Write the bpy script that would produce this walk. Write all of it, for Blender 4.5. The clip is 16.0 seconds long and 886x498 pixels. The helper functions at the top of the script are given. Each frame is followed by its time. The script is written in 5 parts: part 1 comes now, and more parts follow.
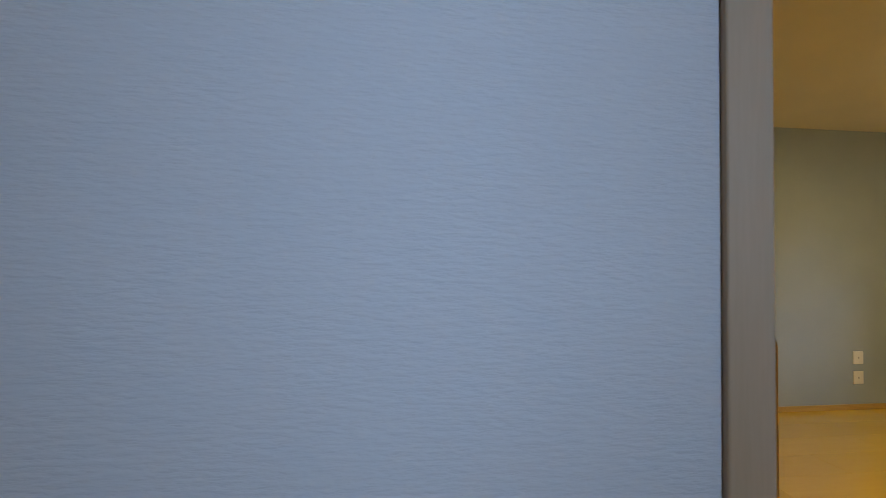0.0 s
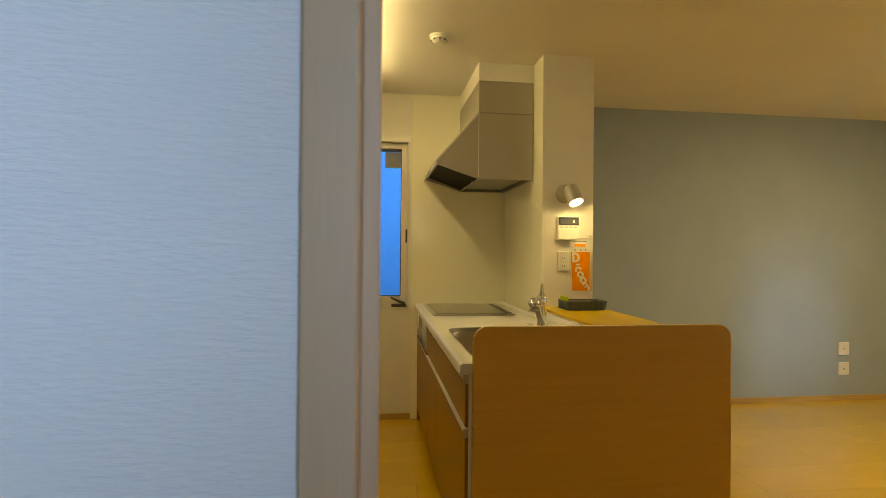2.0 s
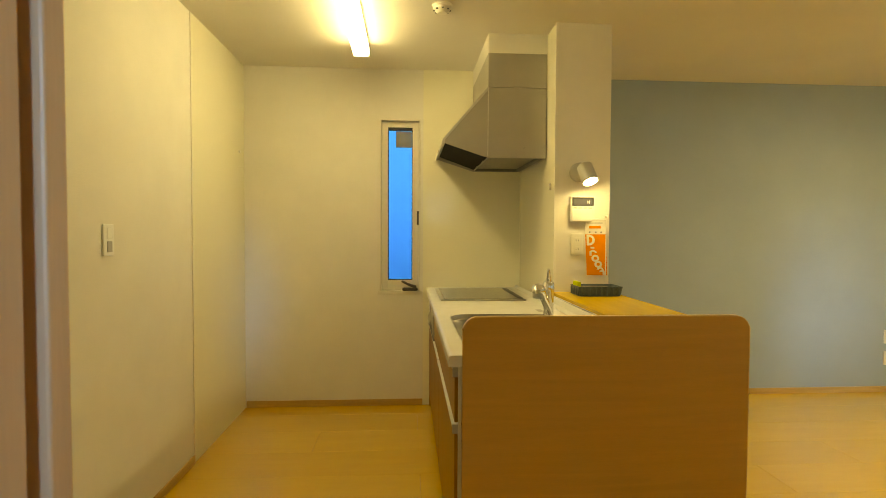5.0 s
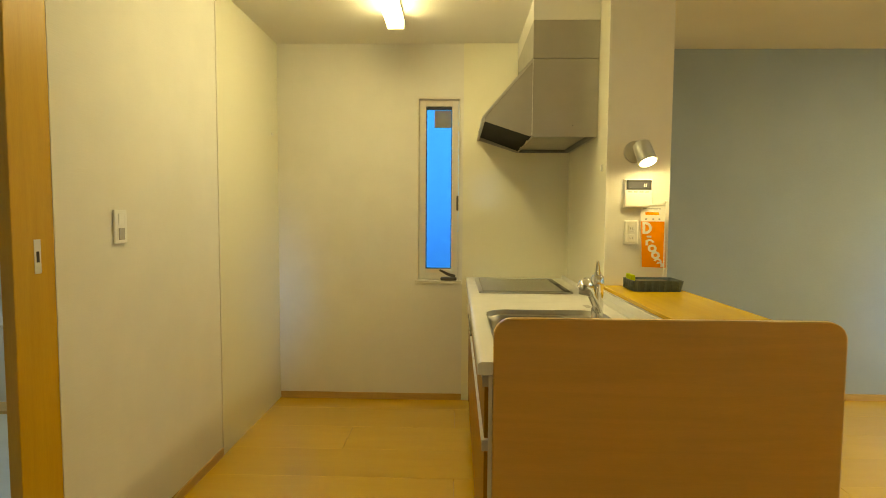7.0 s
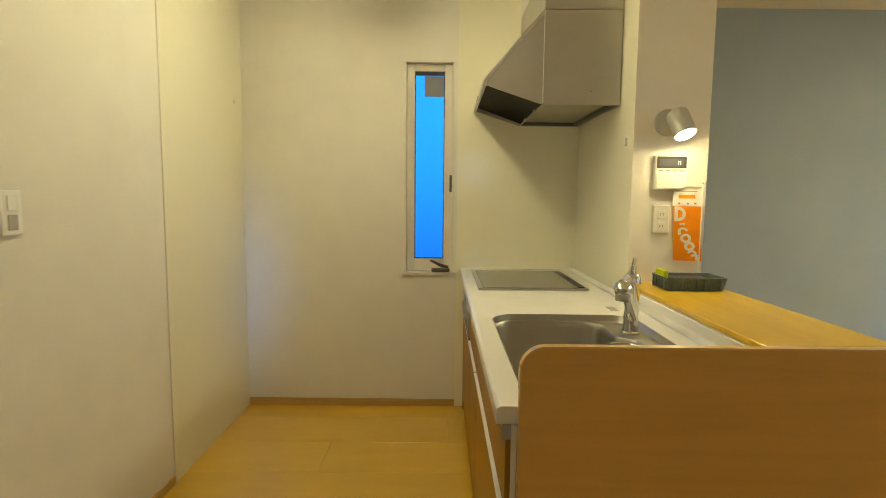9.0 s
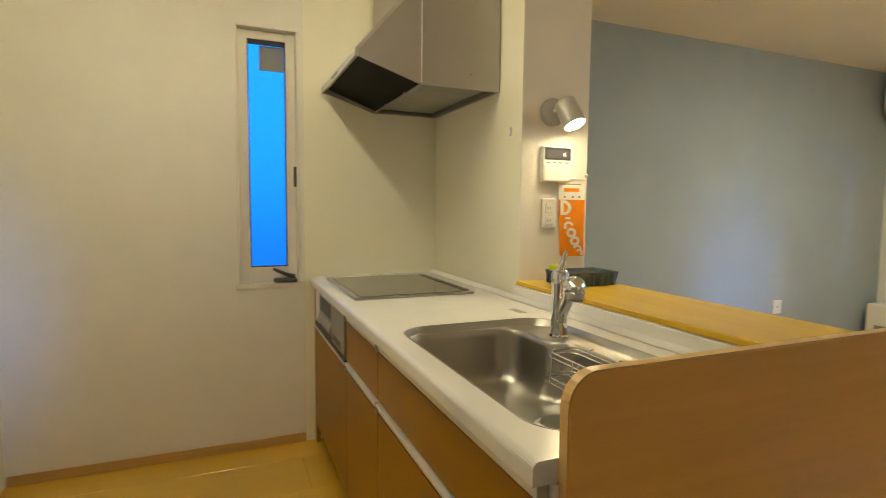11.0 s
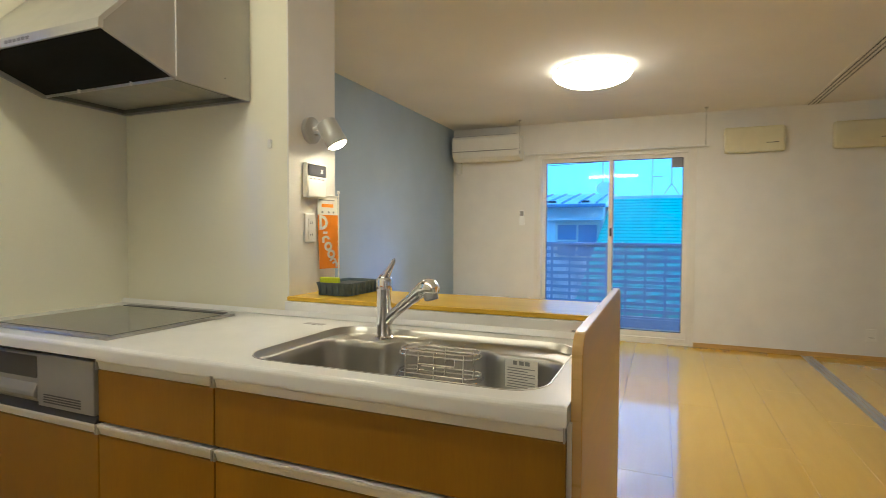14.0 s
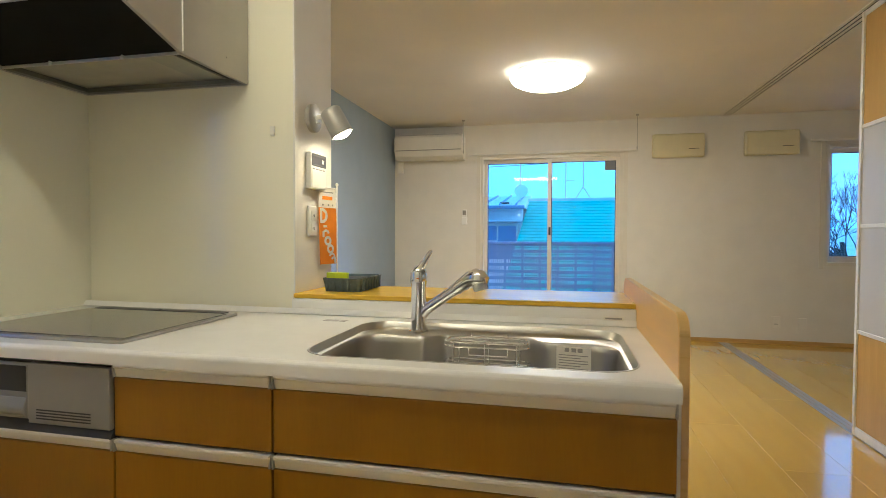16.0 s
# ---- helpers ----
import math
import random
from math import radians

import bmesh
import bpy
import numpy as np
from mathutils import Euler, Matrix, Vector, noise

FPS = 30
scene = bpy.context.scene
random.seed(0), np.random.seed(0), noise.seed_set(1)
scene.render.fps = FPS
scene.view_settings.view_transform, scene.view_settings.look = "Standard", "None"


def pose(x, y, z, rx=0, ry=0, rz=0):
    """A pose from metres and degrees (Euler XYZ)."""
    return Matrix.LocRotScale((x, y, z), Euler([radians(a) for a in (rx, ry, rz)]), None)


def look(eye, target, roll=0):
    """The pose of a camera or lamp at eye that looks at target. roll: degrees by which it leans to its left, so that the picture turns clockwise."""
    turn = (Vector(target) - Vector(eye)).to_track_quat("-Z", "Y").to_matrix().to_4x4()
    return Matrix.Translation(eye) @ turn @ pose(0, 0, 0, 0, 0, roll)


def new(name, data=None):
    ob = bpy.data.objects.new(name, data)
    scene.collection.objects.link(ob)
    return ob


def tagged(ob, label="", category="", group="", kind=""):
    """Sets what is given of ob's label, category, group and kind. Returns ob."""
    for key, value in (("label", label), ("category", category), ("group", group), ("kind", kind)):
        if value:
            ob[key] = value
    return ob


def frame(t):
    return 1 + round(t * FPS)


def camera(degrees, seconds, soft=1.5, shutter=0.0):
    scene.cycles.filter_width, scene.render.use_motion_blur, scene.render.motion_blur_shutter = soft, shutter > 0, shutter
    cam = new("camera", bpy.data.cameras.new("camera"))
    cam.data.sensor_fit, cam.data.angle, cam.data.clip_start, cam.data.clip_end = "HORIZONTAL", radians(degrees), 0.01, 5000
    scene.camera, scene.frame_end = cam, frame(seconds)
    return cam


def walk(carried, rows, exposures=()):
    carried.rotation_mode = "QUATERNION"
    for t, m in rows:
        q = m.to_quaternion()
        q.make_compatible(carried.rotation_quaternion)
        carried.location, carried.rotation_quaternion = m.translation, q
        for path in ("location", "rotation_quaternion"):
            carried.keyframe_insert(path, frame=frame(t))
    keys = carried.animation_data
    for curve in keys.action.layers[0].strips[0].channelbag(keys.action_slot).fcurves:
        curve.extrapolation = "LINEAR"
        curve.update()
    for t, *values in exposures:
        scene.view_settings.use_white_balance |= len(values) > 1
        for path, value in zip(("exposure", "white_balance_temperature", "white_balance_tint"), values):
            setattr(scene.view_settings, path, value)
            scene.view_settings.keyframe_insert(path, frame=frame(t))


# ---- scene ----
cam = camera(80.3, 16.0, soft=0.5, shutter=0.5)
PATH = [
    (0, (-0.488, -3.866, 1.238), (-0.205, -1.889, 1.287), 0.4),
    (0.5, (-0.456, -3.88, 1.238), (-0.167, -1.902, 1.287), 0.4),
    (1, (-0.411, -3.919, 1.239), (-0.138, -1.938, 1.273), 0.3),
    (1.5, (-0.345, -3.893, 1.24), (-0.08, -1.911, 1.261), 0.3),
    (2, (-0.28, -3.88, 1.24), (-0.021, -1.897, 1.248), 0.5),
    (2.2, (-0.263, -3.872, 1.24), (-0.007, -1.889, 1.245), 0.4),
    (2.5, (-0.244, -3.861, 1.236), (0.010, -1.878, 1.233), 0.5),
    (3, (-0.220, -3.849, 1.239), (0.031, -1.865, 1.218), 0.5),
    (3.2, (-0.202, -3.841, 1.241), (0.049, -1.858, 1.214), 0.5),
    (5.5, (-0.094, -3.729, 1.257), (-0.018, -1.732, 1.181), 0.3),
    (6, (-0.061, -3.673, 1.262), (-0.042, -1.675, 1.171), 0.4),
    (6.5, (-0.028, -3.621, 1.261), (-0.053, -1.624, 1.148), 0.4),
    (7, (-0.043, -3.546, 1.26), (-0.097, -1.551, 1.136), 0.4),
    (7.5, (-0.025, -3.456, 1.267), (-0.14, -1.465, 1.122), 0.5),
    (8, (-0.032, -3.357, 1.267), (-0.16, -1.368, 1.102), 0.5),
    (8.2, (-0.036, -3.302, 1.271), (-0.154, -1.314, 1.091), 0.5),
    (10.5, (-0.305, -2.798, 1.226), (0.222, -0.878, 1.04), 0.7),
    (11, (-0.375, -2.69, 1.207), (0.392, -0.849, 1.048), 0.6),
    (11.5, (-0.475, -2.602, 1.206), (0.536, -0.881, 1.056), 0.7),
    (12, (-0.599, -2.542, 1.19), (0.642, -0.979, 1.067), 0.7),
    (12.5, (-0.699, -2.471, 1.184), (0.76, -1.107, 1.076), 0.6),
    (13, (-0.791, -2.401, 1.183), (0.833, -1.239, 1.084), 0.6),
    (13.5, (-0.872, -2.318, 1.177), (0.869, -1.337, 1.098), 0.4),
    (14, (-0.951, -2.24, 1.174), (0.894, -1.469, 1.108), 0.3),
    (14.5, (-0.985, -2.142, 1.155), (0.909, -1.5, 1.101), 0.2),
    (15, (-1.008, -2.02, 1.149), (0.913, -1.464, 1.094), 0.3),
    (15.3, (-1.022, -1.977, 1.143), (0.908, -1.457, 1.09), 0.2),
    (15.5, (-1.034, -1.944, 1.144), (0.903, -1.451, 1.089), 0.2),
    (16, (-1.053, -1.855, 1.137), (0.897, -1.413, 1.081), 0.2),
]
EXPOSURES = [(0, -0.95, 12800, 4), (0.5, -0.74, 12800, 4), (1.0, -0.64, 13200, 3), (2.0, -0.42, 15000, 1), (3.2, -0.15, 17500, -3), (5.5, 0.03, 15300, -6), (7.0, 0.07, 11600, -8), (8.2, 0.09, 8900, -5), (10.5, 0.02, 7450, 4), (12.0, 0.0, 6500, 9), (13.5, 0.0, 5950, 9), (16.0, 0.0, 6050, 9)]
walk(cam, [(t, look(eye, target, roll)) for t, eye, target, roll in PATH], EXPOSURES)

# ---- plan (metres): kitchen end wall y=0, worktop front x=0, floor z=0 ----
H = 2.40
XW, XC, XS, XE = -1.262, 0.70, 1.005, 5.02     # west wall, cook wall, living side of stub wall, window wall
YA, YC = 0.12, -0.905                           # accent wall, face of the stub wall
YP0, YP1 = -3.628, -3.520                       # partition wall
YS = -6.2                                       # far wall of the second room

# ---- world and lamps ----
SKY_STRENGTH = 2.8
TUBE, DOME, BULB = 23.0, 66.0, 150.0
world = bpy.data.worlds.new("sky")
scene.world = world
world.use_nodes = True
wn, wl = world.node_tree.nodes, world.node_tree.links
sky = wn.new("ShaderNodeTexSky")
sky.sky_type, sky.sun_disc = "NISHITA", False
sky.sun_elevation, sky.sun_rotation = radians(9), radians(161)
sky.air_density, sky.dust_density = 1.0, 3.0
tint = wn.new("ShaderNodeMixRGB")
tint.blend_type, tint.inputs[0].default_value = "MIX", 0.9
tint.inputs[2].default_value = (0.08, 0.42, 1.0, 1)
dim = wn.new("ShaderNodeMixRGB")
dim.blend_type, dim.inputs[0].default_value = "MULTIPLY", 1.0
dim.inputs[2].default_value = (0.12, 0.12, 0.12, 1)
wl.new(sky.outputs[0], dim.inputs[1])
wl.new(dim.outputs[0], tint.inputs[1])
wl.new(tint.outputs[0], wn["Background"].inputs[0])
wn["Background"].inputs[1].default_value = SKY_STRENGTH

sun = new("overcast_sun", bpy.data.lights.new("overcast_sun", "SUN"))
sun.data.energy, sun.data.angle, sun.data.color = 5.3, radians(10), (0.19, 0.40, 1.0)
sun.matrix_world = look((5.24, -20, 3.92), (-0.5, -3.6, 1.3))


# ---- materials ----
def links_of(m):
    m.use_nodes = True
    return m.node_tree.nodes, m.node_tree.links, m.node_tree.nodes["Principled BSDF"]


def mat(name, col, rough=0.5, metal=0.0, var=0.05, scale=4.0, stretch=(1, 1, 1), bump=0.0, bscale=60.0, bstretch=(1, 1, 1),
        rvar=0.05, coat=0.0, piece=0.0, ior=1.5):
    """A painted, plastic, metal or wooden surface: colour varied by stretched noise, fine relief, uneven gloss."""
    m = bpy.data.materials.new(name)
    n, l, p = links_of(m)
    tc = n.new("ShaderNodeTexCoord")
    mp = n.new("ShaderNodeMapping")
    mp.inputs["Scale"].default_value = stretch
    l.new(tc.outputs["Object"], mp.inputs[0])
    a = n.new("ShaderNodeTexNoise")
    a.inputs["Scale"].default_value, a.inputs["Detail"].default_value = scale, 5
    l.new(mp.outputs[0], a.inputs[0])
    ramp = n.new("ShaderNodeValToRGB")
    lo = [max(0, c * (1 - var * 1.6)) for c in col]
    hi = [min(1, c * (1 + var)) for c in col]
    ramp.color_ramp.elements[0].position, ramp.color_ramp.elements[1].position = 0.3, 0.7
    ramp.color_ramp.elements[0].color, ramp.color_ramp.elements[1].color = (*lo, 1), (*hi, 1)
    l.new(a.outputs[0], ramp.inputs[0])
    out = ramp.outputs[0]
    if piece:
        info = n.new("ShaderNodeObjectInfo")
        hsv = n.new("ShaderNodeHueSaturation")
        rng = n.new("ShaderNodeMapRange")
        rng.inputs["To Min"].default_value, rng.inputs["To Max"].default_value = 1 - piece, 1 + piece
        l.new(info.outputs["Random"], rng.inputs[0])
        l.new(rng.outputs[0], hsv.inputs["Value"])
        l.new(out, hsv.inputs["Color"])
        out = hsv.outputs[0]
    l.new(out, p.inputs["Base Color"])
    p.inputs["Metallic"].default_value = metal
    p.inputs["IOR"].default_value = ior
    p.inputs["Coat Weight"].default_value = coat
    p.inputs["Coat Roughness"].default_value = 0.08
    b = n.new("ShaderNodeTexNoise")
    b.inputs["Scale"].default_value, b.inputs["Detail"].default_value = scale * 2.3, 3
    l.new(tc.outputs["Object"], b.inputs[0])
    rr = n.new("ShaderNodeMapRange")
    rr.inputs["To Min"].default_value, rr.inputs["To Max"].default_value = max(0.02, rough - rvar), min(1, rough + rvar)
    l.new(b.outputs[0], rr.inputs[0])
    l.new(rr.outputs[0], p.inputs["Roughness"])
    if bump:
        mb = n.new("ShaderNodeMapping")
        mb.inputs["Scale"].default_value = bstretch
        l.new(tc.outputs["Object"], mb.inputs[0])
        c = n.new("ShaderNodeTexNoise")
        c.inputs["Scale"].default_value, c.inputs["Detail"].default_value = bscale, 4
        l.new(mb.outputs[0], c.inputs[0])
        bp = n.new("ShaderNodeBump")
        bp.inputs["Strength"].default_value, bp.inputs["Distance"].default_value = bump, 0.002
        l.new(c.outputs[0], bp.inputs["Height"])
        l.new(bp.outputs[0], p.inputs["Normal"])
    return m


def wood(name, light, dark, along=(1, 14, 14), scale=2.6, rough=0.4, coat=0.0, piece=0.0, bump=0.06):
    """Veneer: long streaks with fine pores, the grain running along the axis with the small stretch."""
    m = bpy.data.materials.new(name)
    n, l, p = links_of(m)
    tc = n.new("ShaderNodeTexCoord")
    mp = n.new("ShaderNodeMapping")
    mp.inputs["Scale"].default_value = along
    if piece:
        info = n.new("ShaderNodeObjectInfo")
        comb = n.new("ShaderNodeVectorMath")
        comb.operation = "SCALE"
        comb.inputs[0].default_value = (3.1, 7.3, 1.7)
        l.new(info.outputs["Random"], comb.inputs["Scale"])
        l.new(comb.outputs[0], mp.inputs["Location"])
    l.new(tc.outputs["Object"], mp.inputs[0])
    a = n.new("ShaderNodeTexNoise")
    a.inputs["Scale"].default_value, a.inputs["Detail"].default_value, a.inputs["Distortion"].default_value = scale, 6, 0.6
    l.new(mp.outputs[0], a.inputs[0])
    f = n.new("ShaderNodeTexNoise")
    f.inputs["Scale"].default_value, f.inputs["Detail"].default_value = scale * 14, 4
    l.new(mp.outputs[0], f.inputs[0])
    mix = n.new("ShaderNodeMath")
    mix.operation = "MULTIPLY_ADD"
    mix.inputs[1].default_value, mix.inputs[2].default_value = 0.35, 0.0
    l.new(f.outputs[0], mix.inputs[0])
    add = n.new("ShaderNodeMath")
    l.new(mix.outputs[0], add.inputs[0])
    sc = n.new("ShaderNodeMath")
    sc.operation = "MULTIPLY"
    sc.inputs[1].default_value = 0.65
    l.new(a.outputs[0], sc.inputs[0])
    l.new(sc.outputs[0], add.inputs[1])
    ramp = n.new("ShaderNodeValToRGB")
    ramp.color_ramp.elements[0].position, ramp.color_ramp.elements[1].position = 0.34, 0.66
    ramp.color_ramp.elements[0].color, ramp.color_ramp.elements[1].color = (*dark, 1), (*light, 1)
    l.new(add.outputs[0], ramp.inputs[0])
    out = ramp.outputs[0]
    if piece:
        hsv = n.new("ShaderNodeHueSaturation")
        rng = n.new("ShaderNodeMapRange")
        rng.inputs["To Min"].default_value, rng.inputs["To Max"].default_value = 1 - piece, 1 + piece
        l.new(info.outputs["Random"], rng.inputs[0])
        l.new(rng.outputs[0], hsv.inputs["Value"])
        l.new(out, hsv.inputs["Color"])
        out = hsv.outputs[0]
    l.new(out, p.inputs["Base Color"])
    rr = n.new("ShaderNodeMapRange")
    rr.inputs["To Min"].default_value, rr.inputs["To Max"].default_value = max(0.03, rough - 0.05), rough + 0.07
    l.new(a.outputs[0], rr.inputs[0])
    l.new(rr.outputs[0], p.inputs["Roughness"])
    p.inputs["Coat Weight"].default_value, p.inputs["Coat Roughness"].default_value = coat, 0.06
    bp = n.new("ShaderNodeBump")
    bp.inputs["Strength"].default_value, bp.inputs["Distance"].default_value = bump, 0.001
    l.new(f.outputs[0], bp.inputs["Height"])
    l.new(bp.outputs[0], p.inputs["Normal"])
    return m


def glow(name, col, strength):
    m = bpy.data.materials.new(name)
    n, l, p = links_of(m)
    p.inputs["Base Color"].default_value = (0.9, 0.9, 0.88, 1)
    p.inputs["Emission Color"].default_value = (*col, 1)
    p.inputs["Emission Strength"].default_value = strength
    return m


def glass(name, col, rough=0.0, ior=1.45):
    m = bpy.data.materials.new(name)
    n, l, p = links_of(m)
    p.inputs["Base Color"].default_value = (*col, 1)
    p.inputs["Transmission Weight"].default_value = 1.0
    p.inputs["Roughness"].default_value, p.inputs["IOR"].default_value = rough, ior
    return m


M = {}
M["wallpaper"] = mat("woven_wallpaper", (0.79, 0.765, 0.71), 0.85, var=0.02, scale=5, bump=0.25, bscale=18, bstretch=(1, 1, 14))
M["wallpaper_coarse"] = mat("ribbed_wallpaper", (0.80, 0.79, 0.77), 0.75, var=0.015, scale=6, bump=0.6, bscale=95, bstretch=(1, 1, 5))
M["accent"] = mat("grey_blue_wallpaper", (0.335, 0.40, 0.45), 0.85, var=0.03, scale=3, bump=0.35, bscale=60, bstretch=(1, 1, 3))
M["ceiling"] = mat("ceiling_paper", (0.78, 0.75, 0.70), 0.9, var=0.02, scale=2, bump=0.25, bscale=120)
M["kpanel"] = mat("glossy_white_kitchen_panel", (0.87, 0.84, 0.69), 0.07, var=0.01, scale=2, rvar=0.02)
M["floor"] = wood("maple_flooring", (0.68, 0.42, 0.055), (0.64, 0.385, 0.047), along=(1, 8, 8), scale=1.8, rough=0.13, coat=0.8, piece=0.03, bump=0.01)
M["base"] = wood("baseboard_wood", (0.60, 0.38, 0.14), (0.48, 0.29, 0.09), along=(1, 1, 14), rough=0.4)
M["jamb"] = wood("pale_jamb_wood", (0.70, 0.47, 0.30), (0.63, 0.41, 0.25), along=(14, 14, 1), rough=0.4)
M["door_jamb"] = wood("honey_jamb_wood", (0.62, 0.37, 0.055), (0.55, 0.31, 0.04), along=(14, 14, 1), rough=0.35)
M["panel"] = wood("end_panel_wood", (0.85, 0.49, 0.145), (0.775, 0.44, 0.122), along=(1.2, 1.2, 20), scale=2.0, rough=0.35)
M["panel_edge"] = wood("end_panel_edging", (0.76, 0.50, 0.20), (0.71, 0.46, 0.17), along=(1.2, 1.2, 20), scale=2.0, rough=0.28)
M["drawer"] = wood("drawer_veneer", (0.335, 0.155, 0.002), (0.285, 0.128, 0.0018), along=(7, 7, 0.8), scale=1.6, rough=0.4, bump=0.02)
M["bar"] = wood("bar_top_wood", (0.72, 0.46, 0.045), (0.68, 0.42, 0.04), along=(12, 1.2, 12), scale=2.0, rough=0.22)
M["white"] = mat("worktop_white", (0.84, 0.835, 0.815), 0.22, var=0.01, scale=6)
M["switch"] = mat("bright_white_plastic", (0.88, 0.88, 0.86), 0.35, var=0.01, scale=8)
M["plastic"] = mat("white_plastic", (0.80, 0.78, 0.72), 0.4, var=0.015, scale=8)
M["beige"] = mat("beige_plastic", (0.74, 0.68, 0.46), 0.5, var=0.03, scale=7)
M["frame"] = mat("white_window_frame", (0.76, 0.72, 0.64), 0.4, var=0.02, scale=8)
M["steel"] = mat("brushed_steel", (0.45, 0.44, 0.41), 0.36, 1.0, var=0.03, scale=12, stretch=(1, 1, 1))
M["hood"] = mat("silver_painted_metal", (0.46, 0.44, 0.40), 0.42, 0.6, var=0.03, scale=8)
M["hood_edge"] = mat("bright_hood_steel", (0.66, 0.65, 0.62), 0.3, 0.8, var=0.03, scale=10)
M["hood_lamp"] = mat("milky_lamp_cover", (0.30, 0.30, 0.25), 0.3, 0.2, var=0.03, scale=10)
M["hood_rim"] = mat("grey_hood_rim", (0.16, 0.16, 0.145), 0.45, 0.4, var=0.04, scale=10)
# shade of the hood's hollow put into a near-black, barely reflecting colour
M["hood_shade"] = mat("hood_hollow_shade", (0.006, 0.006, 0.005), 0.5, 0.0, var=0.05, scale=4, ior=1.15)
M["hood_filter"] = mat("hood_filter_panel", (0.42, 0.40, 0.33), 0.4, 0.5, var=0.05, scale=14)
M["chrome"] = mat("chrome", (0.82, 0.82, 0.82), 0.07, 1.0, var=0.01, scale=9, rvar=0.02)
M["alu"] = mat("brushed_aluminium", (0.84, 0.84, 0.83), 0.38, 0.25, var=0.03, scale=40, stretch=(1, 0.05, 1))
M["track"] = mat("dull_grey_track_metal", (0.40, 0.385, 0.365), 0.42, 0.3, var=0.05, scale=40, stretch=(0.05, 1, 1))
M["hob_glass"] = mat("dark_hob_glass", (0.20, 0.195, 0.175), 0.12, 0.0, var=0.05, scale=12, rvar=0.03)
M["cooker_front"] = mat("grey_cooker_plastic", (0.31, 0.305, 0.29), 0.35, 0.2, var=0.03, scale=9)
M["hob_frame"] = mat("hob_frame_metal", (0.45, 0.43, 0.40), 0.3, 0.8, var=0.04, scale=14)
M["sticker"] = mat("dark_grey_film", (0.22, 0.23, 0.25), 0.5, var=0.05, scale=9)
M["screen"] = mat("dim_display", (0.10, 0.10, 0.115), 0.25, var=0.05, scale=9)
M["dark"] = mat("dark_plastic", (0.035, 0.035, 0.038), 0.4, var=0.1, scale=9)
M["seal"] = mat("window_seal", (0.03, 0.03, 0.035), 0.6, var=0.1, scale=9)
M["greyplastic"] = mat("silver_grey_plastic", (0.45, 0.44, 0.41), 0.4, 0.2, var=0.03, scale=9)
M["bronze"] = mat("bronze_handle", (0.11, 0.095, 0.08), 0.4, 0.5, var=0.1, scale=30)
M["orange"] = mat("orange_cloth", (0.95, 0.29, 0.012), 0.7, var=0.05, scale=20, bump=0.2, bscale=400)
M["cloth"] = mat("white_cloth", (0.85, 0.82, 0.76), 0.75, var=0.02, scale=20, bump=0.2, bscale=400)
M["tray"] = mat("blue_grey_wicker_plastic", (0.085, 0.125, 0.15), 0.45, var=0.15, scale=60)
M["lime"] = mat("lime_sponge", (0.55, 0.65, 0.02), 0.6, var=0.05, scale=60)
M["grey_text"] = mat("grey_print", (0.30, 0.29, 0.28), 0.6, var=0.05, scale=60)
M["vinyl"] = mat("white_vinyl_floor", (0.62, 0.61, 0.56), 0.45, var=0.04, scale=5)
M["bath"] = mat("bath_white", (0.70, 0.69, 0.64), 0.3, var=0.02, scale=3)
M["frosted_grey"] = mat("frosted_acrylic_sheet", (0.56, 0.57, 0.62), 0.35, var=0.03, scale=3)
M["door_wood"] = wood("sliding_panel_veneer", (0.60, 0.38, 0.12), (0.53, 0.32, 0.09), along=(14, 14, 1), scale=1.8, rough=0.32)
M["tube"] = glow("lamp_diffuser", (1.0, 0.91, 0.66), TUBE)
M["dome"] = glow("dome_diffuser", (1.0, 0.91, 0.72), DOME)
M["dome_edge"] = glow("dome_rim", (1.0, 0.91, 0.72), 9.0)
# bluish glow of the added washroom fill light
M["wash_fill"] = glow("washroom_fill_glow", (0.62, 0.79, 1.0), 62.0)
M["bulb"] = glow("bulb", (1.0, 0.86, 0.55), BULB)
M["glass"] = glass("window_glass", (0.95, 0.97, 0.98))
M["frost"] = glass("frosted_glass", (0.002, 0.42, 0.92), 0.75, 1.18)
M["balcony"] = mat("blue_grey_balcony_board", (0.18, 0.27, 0.42), 0.6, var=0.06, scale=6)
M["concrete"] = mat("balcony_floor", (0.35, 0.36, 0.36), 0.8, var=0.08, scale=5)
M["siding"] = mat("pale_siding", (0.86, 0.87, 0.88), 0.7, var=0.04, scale=2)
M["metal_roof"] = mat("metal_roof", (0.70, 0.73, 0.75), 0.45, 0.1, var=0.08, scale=3)
M["teal_roof"] = mat("turquoise_roof_slats", (0.03, 0.58, 0.44), 0.5, 0.0, var=0.08, scale=4)
M["ground"] = mat("grey_ground", (0.24, 0.24, 0.235), 0.9, var=0.2, scale=0.8)
M["bark"] = mat("bare_branch", (0.06, 0.05, 0.045), 0.9, var=0.2, scale=9)


